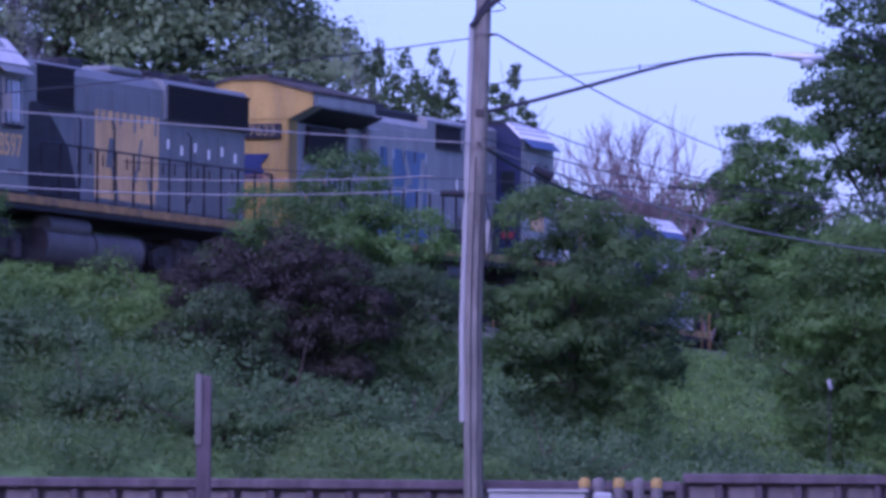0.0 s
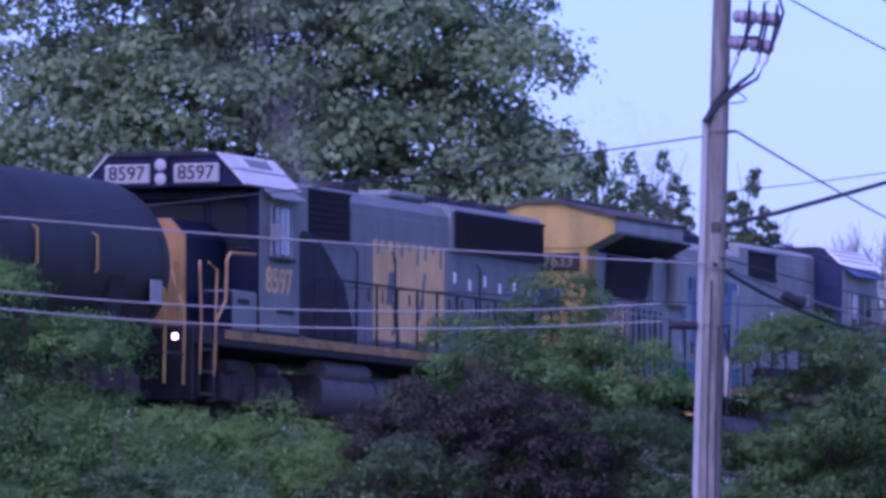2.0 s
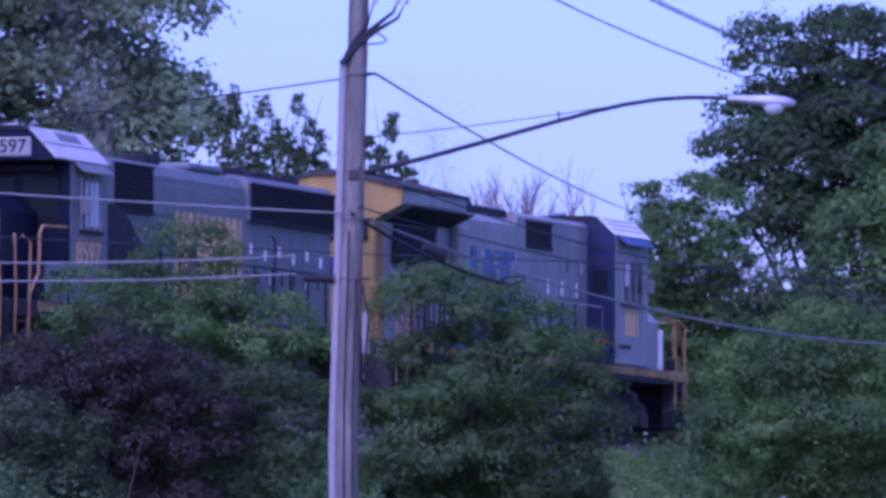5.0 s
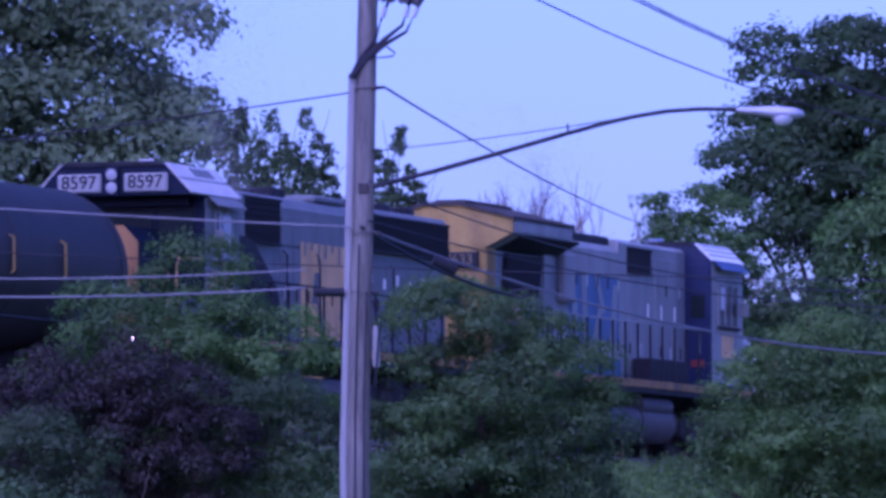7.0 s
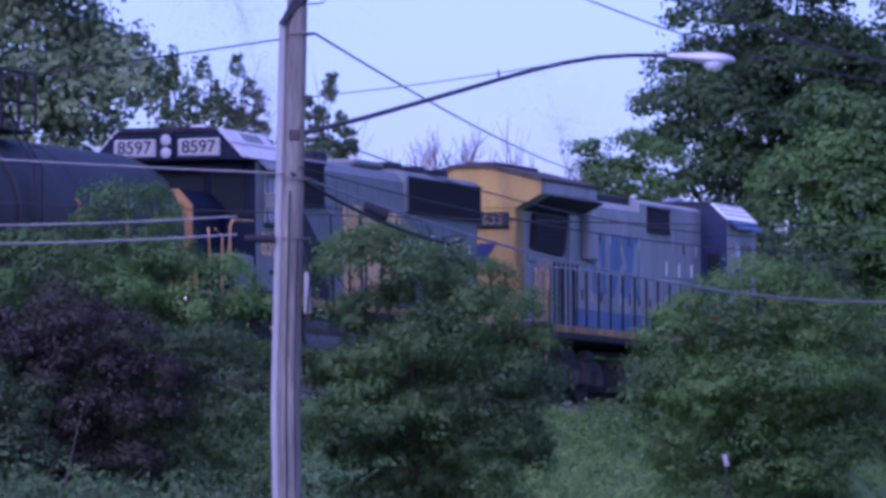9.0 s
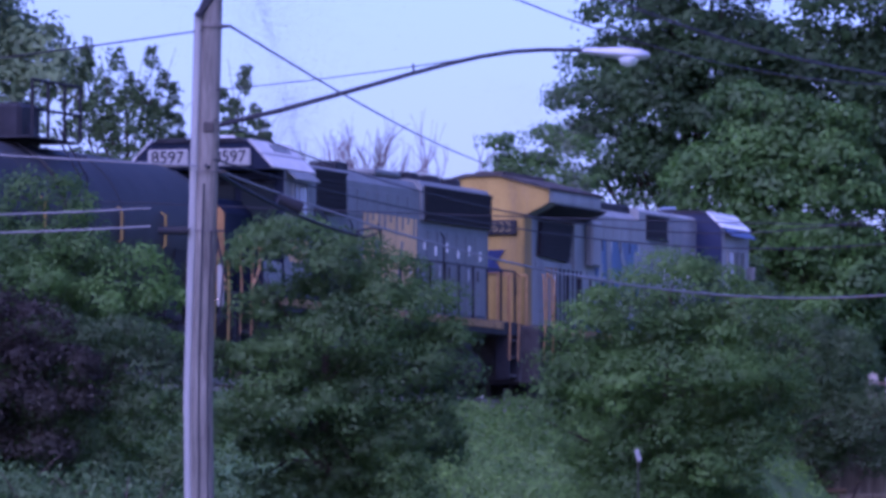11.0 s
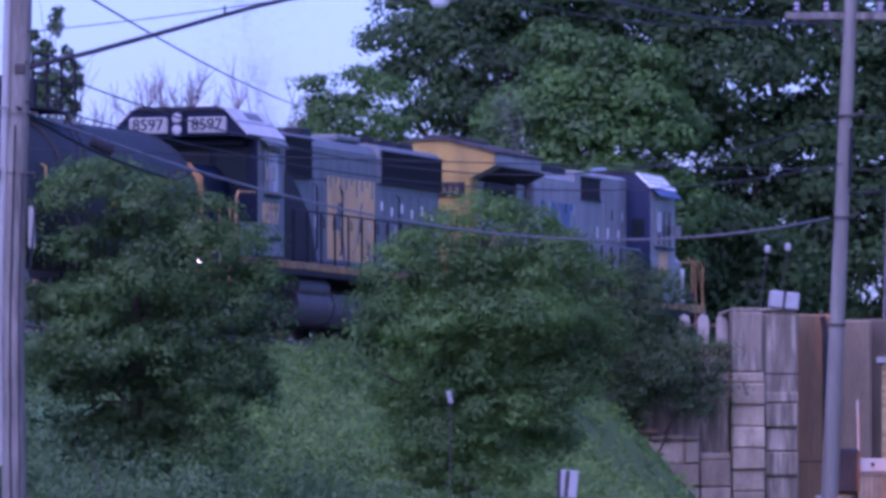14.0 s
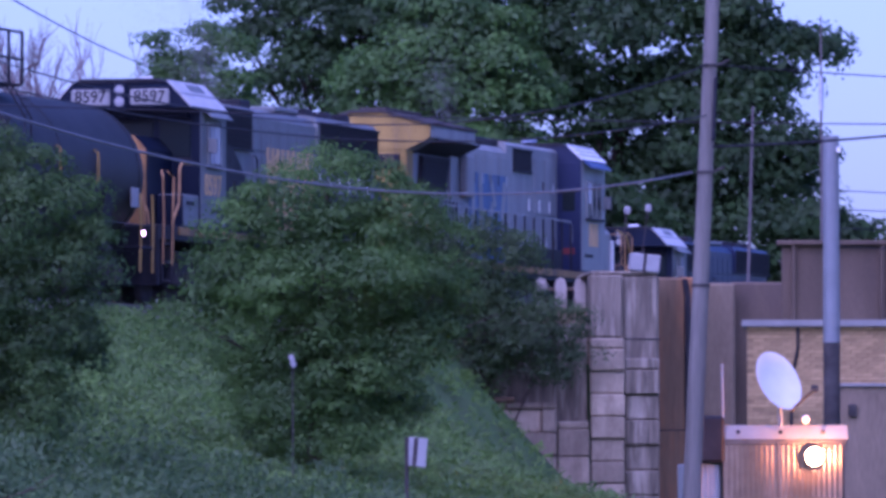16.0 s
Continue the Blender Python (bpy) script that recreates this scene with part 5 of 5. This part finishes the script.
wire((-22, 108, 10.42), (-.6, 109.8, 7.65), 1.04, .013, WIREPALE, n=24, label=PALE)
wire((.1, 109.85, 8.42), (13.69, 144.85, 8.39), .9, .018, WIREPALE, n=24, label=PALE)
wire((.1, 109.8, 8.42), (2.1, 114.7, 7.75), .1, .026)
wire((.2, 109.85, 9.0), (13.93, 144.85, 10.1), 1.2, .011, n=24)
wire((.2, 109.85, 8.5), (13.93, 144.85, 9.3), .75, .011, n=24)
wire((13.93, 144.9, 10.12), (24, 150, 10.0), .1)
wire((13.95, 144.9, 8.8), (24, 150, 10.3), .25, .02)
wire((-12, 146, 10.2), (24, 148, 9.3), .3)
for k in range(4):
    wire((17.6, 160, 8.2 + k * .33 - .5), (28, 165, 8.3 + k * .33 - .5), .1, .009)
sp = tagged(part('splice_case', tube([(1.02, 110.1, 8.02), (1.3, 110.2, 7.9)], [.07, .085], 10), BLACK, smooth=True), 'black cable splice case hanging on the line', 'splice case')
lp = tagged(part('cable_loop', tube([(2.0, 110.4, 7.62), (2.1, 110.4, 7.54), (2.25, 110.4, 7.58), (2.32, 110.4, 7.64), (2.2, 110.4, 7.66), (2.0, 110.4, 7.62)], .016, 5), WIRE, smooth=True), 'coil of slack black cable', 'cable')


# ---- street edge: steel wall, posts, sign ----
def edge_wall(name, x0, x1, y, top, label):
    t = thing(name, label, 'retaining wall', kind='structure')
    part('cap_beam', cbox(x0, x1, y - .14, y + .14, top - .16, top, .02), RUSTWALL, t)
    part('backing', cbox(x0, x1, y + .1, y + .2, 1.2, top - .14, 0), RUSTWALL, t)
    n = int((x1 - x0) / .64)
    pan = mesh_of('panel', cbox(-.25, .25, -.04, .04, -.75, .75, .02), RUSTPANEL)
    rib = mesh_of('rib', cbox(-.06, .06, -.1, .1, -.8, .8, .02), RUSTWALL)
    for k in range(n):
        part('panel', pan, None, t, at=pose(x0 + .35 + k * .64, y + .05, top - .95))
        part('rib', rib, None, t, at=pose(x0 + .02 + k * .64, y, top - .98, 0, -6, 0))


edge_wall('wall_street', -14.7, 3.46, 110.65, 2.96, 'rusty steel panel wall along the street')
edge_wall('wall_street_end', 3.46, 16.8, 109.7, 3.08, 'rusty steel panel wall along the street')


def small_posts():
    p = thing('wooden_post', 'square weathered wooden post with a pale board', 'post', pose(-4.0, 100, 1.3))
    part('shaft', cbox(-.11, .11, -.11, .11, 0, 3.05, .02), RUSTWALL, p)
    part('board', cbox(-.13, -.03, -.15, -.11, 2.0, 3.08, .01), POSTMAT, p)
    for x, c in ((1.72, YELLOW), (2.23, YELLOW), (2.52, POSTMAT), (2.79, YELLOW), (1.93, POSTMAT)):
        b = thing('bollard', 'grey steel bollard with a worn yellow top', 'bollard', pose(x, 98, 1.3), 'bollards')
        part('tube', tube([(0, 0, 0), (0, 0, 1.4)], .085, 12), POSTMAT, b, smooth=True)
        part('cap', moved(lathe([(.088, 0), (.088, .1), (.06, .14), (.01, .15)], 12), pose(0, 0, 1.38)), c, b, smooth=True)
    c = thing('utility_cabinet', 'pale blue-grey steel utility cabinet', 'cabinet', pose(1.02, 98, 1.3))
    part('case', cbox(-.72, .72, -.3, .3, 0, 1.3, .03), CONDUIT, c)
    part('lid', cbox(-.75, .75, -.33, .33, 1.3, 1.34, .01), CONDUIT, c)
    part('vent', cbox(-.1, .05, -.315, -.29, 1.0, 1.2, .01), GRIME, c)
    c2 = thing('utility_cabinet', 'small pale cabinet beside the bollards', 'cabinet', pose(1.98, 97.6, 1.3))
    part('case', cbox(-.14, .14, -.2, .2, 0, 1.3, .03), SIGNMAT, c2)
    s = thing('street_sign', 'back of a small tilted street sign on a steel post', 'sign', pose(7.97, 126, ground_z(7.97, 126) - .1))
    z = 3.6 - ground_z(7.98, 126) + .1
    part('post', tube([(0, 0, -.3), (0, 0, z + .4)], .03, 6), GRIME, s)
    pl = part('plate', cbox(-.13, .13, -.06, -.04, z, z + .4, .01), SIGNMAT, s, at=pose(0, 0, 0, 0, 5, 0))
    part('dark_band', cbox(-.06, -.0, -.066, -.058, z + .01, z + .39, 0), GRIME, pl)
    part('bracket', cbox(-.02, .02, -.075, .0, z - .02, z + .4, .005), GRIME, s)
    g = ground_z(6.95, 137)
    m = thing('marker_stake', 'thin dark marker stake with a pale leaning tip', 'stake', pose(6.95, 137, g - .1))
    part('stake', tube([(0, 0, 0), (0, 0, 5.3 - g)], .012, 6), GRIME, m)
    part('tip', cbox(-.04, .04, -.03, .03, 0, .2, .02), SIGNMAT, m, at=pose(.02, 0, 5.25 - g, 0, -14, 0))


small_posts()


# ---- shrubs on the embankment ----
SH = 'embankment shrubs'
plant('shrub', 'dark green dense shrub on the embankment', 'shrub', (-9.8, 121), spray(-13.5, -7.85, 3.6, 9.2, 120, 44, .35, .75, 1) + spray(-11, -6.8, 3.3, 6.8, 118.6, 28, .35, .65, 71, dy=.6), LEAF_A, 7, 84000, 0.2, 0.064, group=SH)
plant('shrub', 'green leafy shrub beside the railway track', 'shrub', (-2.8, 130), [(-3.3, 127.3, 7.7, .55, .4, .5), (-3.0, 127.2, 7.2, .5, .4, .5)] + spray(-4.7, -.2, 4.0, 9.1, 128, 44, .32, .68, 2), LEAF_A, 7, 84000, 0.2, 0.064, group=SH)
plant('shrub', 'dark purple-leaved shrub on the slope', 'shrub', (-4.2, 124), spray(-5.6, -1.5, 4.1, 7.6, 123.6, 38, .32, .64, 3, dy=.9), LEAF_P, 7, 52000, 0.2, 0.062, group=SH)
plant('shrub', 'dull green shrub among purple leaves', 'shrub', (-2.2, 126), spray(-4.6, .3, 3.2, 7.3, 124.9, 40, .32, .6, 33, dy=.7) + spray(-5.6, -3.2, 4.0, 6.4, 121.9, 20, .28, .5, 73, dy=.4), LEAF_D, 7, 64000, 0.2, 0.062, group=SH)
plant('shrub', 'rounded green shrub behind the wooden pole', 'shrub', (1.9, 128), [(2.8, 128.2, 6.8, .6, .5, .5), (2.55, 127.6, 7.25, .4, .4, .35), (1.4, 127.3, 8.0, .4, .4, .4), (1.85, 127.2, 7.7, .4, .4, .4), (2.74, 127.2, 7.1, .4, .4, .4), (1.5, 128, 8.05, .55, .6, .45), (.9, 128, 7.8, .45, .5, .5), (2.2, 128, 7.9, .4, .5, .35), (2.8, 128, 7.6, .45, .5, .4), (3.3, 128, 7.1, .45, .5, .45), (3.75, 128, 6.5, .4, .5, .5)] + spray(.1, 3.9, 3.2, 8.1, 128, 48, .32, .66, 4), LEAF_C, 7, 96000, 0.2, 0.064, group=SH)
plant('shrub', 'bright green spreading shrub near the bridge', 'shrub', (7.4, 141), [(7.7, 141, 8.1, .5, .7, .4), (8.2, 141, 7.85, .7, .7, .45), (7.3, 141, 7.8, .6, .6, .45), (6.9, 141, 7.6, .6, .7, .4), (8.7, 141, 7.5, .6, .6, .45), (6.3, 141, 7.3, .6, .6, .45), (9.2, 141, 7.1, .6, .6, .45)] + spray(5.35, 10.0, 4.4, 8.0, 141, 52, .32, .7, 5) + spray(6.1, 9.3, 3.5, 6, 141, 24, .4, .7, 55), LEAF_B, 7, 116000, 0.22, 0.066, group=SH)
plant('shrub', 'dark feathery shrub on top of the stone wall', 'shrub', (14.2, 200.6), spray(12.0, 15.5, 5.2, 9.7, 199.0, 40, .35, .75, 6, dy=.5) + spray(14.2, 16.7, 5.5, 7.7, 198.6, 18, .3, .55, 66, dy=.3), LEAF_D, 6, 50000, 0.24, 0.08, group=SH)

for k, (x, y, w, h) in enumerate(((-5.9, 114.2, 1.3, .75), (-4.0, 113.4, .9, .55), (-2.7, 114.6, 1.2, .85), (-.9, 115.4, 1.0, .75), (-7.6, 117.4, 1.4, .9), (-8.9, 114.0, 1.2, .7), (1.5, 114.4, 1.1, .6))):
    g = ground_z(x, y)
    plant('weed_clump', 'billowy green weed clump on the embankment foot', 'weeds', (x, y), spray(x - w, x + w, g - .2, g + h, y, 16, .22, .42, 80 + k, dy=.7), WEEDM, 14, 12000, .16, .06, group='weed clumps')

for k, (x, y, w, h) in enumerate(((-9.6, 126.4, 1.5, 6.9), (-8.0, 127.0, 1.3, 7.1), (-6.5, 126.6, 1.4, 7.05), (-5.5, 125.4, 1.0, 6.6))):
    plant('weed_bank', 'tall bright green weeds at the top of the slope', 'weeds', (x, y), spray(x - w, x + w, 4.6, h, y, 20, .3, .5, 180 + k, dy=.9), GRASSB, 9, 20000, .2, .075, group='weed banks', aspect=.35)

# ---- trees behind the railway ----
TR = 'trees behind the railway'
plant('tree', 'large silvery-leaved tree behind the track', 'tree', (-11, 205), spray(-20.5, -3.4, 8, 23.5, 206, 74, 1.3, 2.1, 11, dy=2.5) + spray(-17, -2.7, 9, 22, 203.5, 70, .7, 1.3, 12, dy=1.6), LEAF_S, 5, 170000, 0.36, 0.205, .35, TR, inner=.3)
UP1 = [(-2.62 + k * .235, 186 + .3 * math.sin(k * 2.4), 13.75 + .55 * math.sin(k * 1.9 + .4), .1, .16, .55 + .3 * (k * 3 % 4) / 4) for k in range(10)] + [(-2.2, 186, 12.9, .55, .6, .8), (-1.4, 186, 13.0, .7, .7, .85), (-.8, 186, 12.8, .5, .6, .8), (-1.6, 186, 12.0, 1.3, .9, .9)]
plant('tree', 'small upright tree with spiky shoots', 'tree', (-1.3, 186), UP1, LEAF_D, 40, 20000, .07, .085, .1, TR)
UP2 = [(1.05, 194, 14.35, .1, .16, .6), (.78, 194, 13.75, .1, .16, .5), (.55, 194, 13.9, .1, .16, .55), (1.3, 194, 13.6, .1, .16, .45), (1.5, 194, 13.15, .1, .16, .5), (.3, 194, 13.3, .1, .16, .5), (.9, 194, 12.6, .6, .6, .9)]
plant('tree', 'small upright tree with spiky shoots', 'tree', (.9, 194), UP2, LEAF_D, 40, 11000, .07, .085, .1, TR)
plant('tree', 'small green tree between the tracks', 'tree', (8.4, 214), [(7.35, 214, 14.2, .35, .4, .3), (8.6, 214, 14.3, .45, .5, .35), (9.2, 214, 14.0, .5, .5, .5)] + spray(6.8, 10.2, 8.2, 14.2, 214, 42, .35, .7, 13, dy=.6) + spray(5.9, 8.2, 8.2, 11.8, 213, 14, .35, .6, 63, dy=.4), LEAF_A, 10, 42000, .22, .12, .15, TR)
plant('tree', 'tall dark tree with ragged gaps', 'tree', (18, 330), spray(14.0, 22.5, 17, 27.2, 330, 34, .7, 1.5, 14, dy=2) + [(16, 330, 26.3, .8, .9, .7), (19, 330, 26.6, 1, 1, .8), (15, 330, 20.5, .7, .8, .6)], LEAF_T, 3.5, 52000, 0.5, 0.24, .4, TR)
plant('tree', 'bright green broad tree beyond the tracks', 'tree', (21, 318), spray(17.2, 25.5, 9, 22.3, 318, 48, .8, 1.5, 15, dy=1.5), LEAF_A, 4, 54000, 0.42, 0.24, .3, TR)
plant('tree', 'tall dark green tree behind the bridge', 'tree', (27, 332), spray(19.5, 35.2, 9, 27.6, 332, 84, .9, 1.9, 16, dy=2.5) + spray(29, 37, 9, 27, 332, 32, .9, 1.7, 61, dy=2) + spray(29, 37.6, 8, 19, 331, 22, .9, 1.5, 62, dy=2), LEAF_T, 3.2, 136000, 0.5, 0.29, .45, TR, inner=.4)
plant('tree', 'dark undergrowth tree beyond the tracks', 'tree', (17, 326), spray(8.5, 31, 8, 17.0, 326, 76, .9, 1.7, 17, dy=2), LEAF_T, 3, 64000, 0.5, .32, .25, TR, inner=.4)
plant('tree', 'low green tree at the far end of the bridge', 'tree', (38, 332), spray(34, 50, 8, 15.3, 332, 38, .8, 1.5, 18), LEAF_T, 5, 34000, .4, .26, .2, TR)
plant('scrub', 'dark green scrub beyond the far track', 'scrub', (9.5, 252), spray(-5, 20, 5.5, 14.6, 252, 96, .7, 1.4, 19, dy=1.2), LEAF_D, 4, 48000, .36, .23, .15, TR)
plant('scrub', 'dark green scrub beyond the far track', 'scrub', (-8, 214), spray(-24, 4, 6.2, 11.5, 214, 60, .8, 1.5, 20, dy=1.2), LEAF_D, 4, 36000, .36, .24, .15, TR)


def bare_tree(x, y, top, spreadx, seed):
    rr = random.Random(seed)
    z0 = ground_z(x, y) - .1
    t = thing('bare_tree', 'leafless grey-brown tree against the sky', 'tree', pose(x, y, z0), TR)
    H = top - z0
    gs = []

    def grow(p, d, l, r, depth):
        q = p + d * l
        m = p.lerp(q, .5) + Vector((rr.gauss(0, .05), rr.gauss(0, .05), 0)) * l * .4
        gs.append(tube([p, m, q], [r, r * .8, r * .6], 5 if depth > 1 else 7, cap=False))
        if depth < 5:
            for k in range(3 if depth < 4 else 4):
                nd = (d + Vector((rr.gauss(0, .38), rr.gauss(0, .38), rr.uniform(-.05, .25)))).normalized()
                grow(p.lerp(q, rr.uniform(.55, 1)), nd, l * rr.uniform(.55, .8), r * .55, depth + 1)
    grow(Vector((0, 0, 0)), Vector((0, 0, 1)), H * .43, .14, 0)
    part('trunk', geo_join(*gs), TWIG, t)


for k, (x, top) in enumerate(((3.2, 15.9), (4.0, 16.1), (4.8, 15.6), (5.7, 15.9), (6.8, 16.4), (7.3, 15.8))):
    bare_tree(x, 240 + k * .7, top, 1, 40 + k)

# ---- grass and weeds on the slope: tufts, nearest first ----
def tufts(n, x0, x1, y0, y1, h, seed, clump):
    r2 = np.random.default_rng(seed)
    X = r2.uniform(x0, x1, n)
    Y = r2.uniform(y0, y1, n)
    P, D = [], []
    for x, y in zip(X, Y):
        u = (x - TRACK0.x) * math.cos(AL) - (y - TRACK0.y) * math.sin(AL)
        s = (x - TRACK0.x) * math.sin(AL) + (y - TRACK0.y) * math.cos(AL)
        if u < 2.7 or u > 44 or s > 56:
            continue
        z = ground_z(x, y)
        hh = h * (.55 + .9 * noise.noise(Vector((x * .5, y * .5, 9))) ** 2 + .3 * r2.random())
        for k in range(clump):
            P.append((x + r2.normal() * .13, y + r2.normal() * .13, z + hh * r2.uniform(.1, 1)))
            D.append((r2.normal() * .6, -.5 + r2.normal() * .6, .5))
    return np.array(P), np.array(D)


P, D = tufts(7200, -17, 16, 111.3, 190, .5, 21, 15)
tagged(part('grass', leaf_mesh('grass', P, D, .15, GRASSM, .22), None), 'rough green grass and weeds on the slope', 'grass', kind='stuff')
P, D = tufts(2600, -13, 3, 111.3, 117, .55, 24, 14)
tagged(part('grass', leaf_mesh('grass', P, D, .13, GRASSM, .22), None), 'rough green grass along the street wall', 'grass', kind='stuff')
P, D = tufts(900, -16, 12, 111.4, 134, 1.0, 22, 60)
tagged(part('weeds', leaf_mesh('weeds', P, D, .085, WEEDM, .5), None), 'tall green weeds on the embankment foot', 'weeds', kind='stuff')

P, D = tufts(7000, 2.5, 17, 128, 198, .34, 23, 13)
tagged(part('grass', leaf_mesh('grass', P, D, .17, GRASSB, .25), None), 'rough green grass near the stone wing wall', 'grass', kind='stuff')

motions()
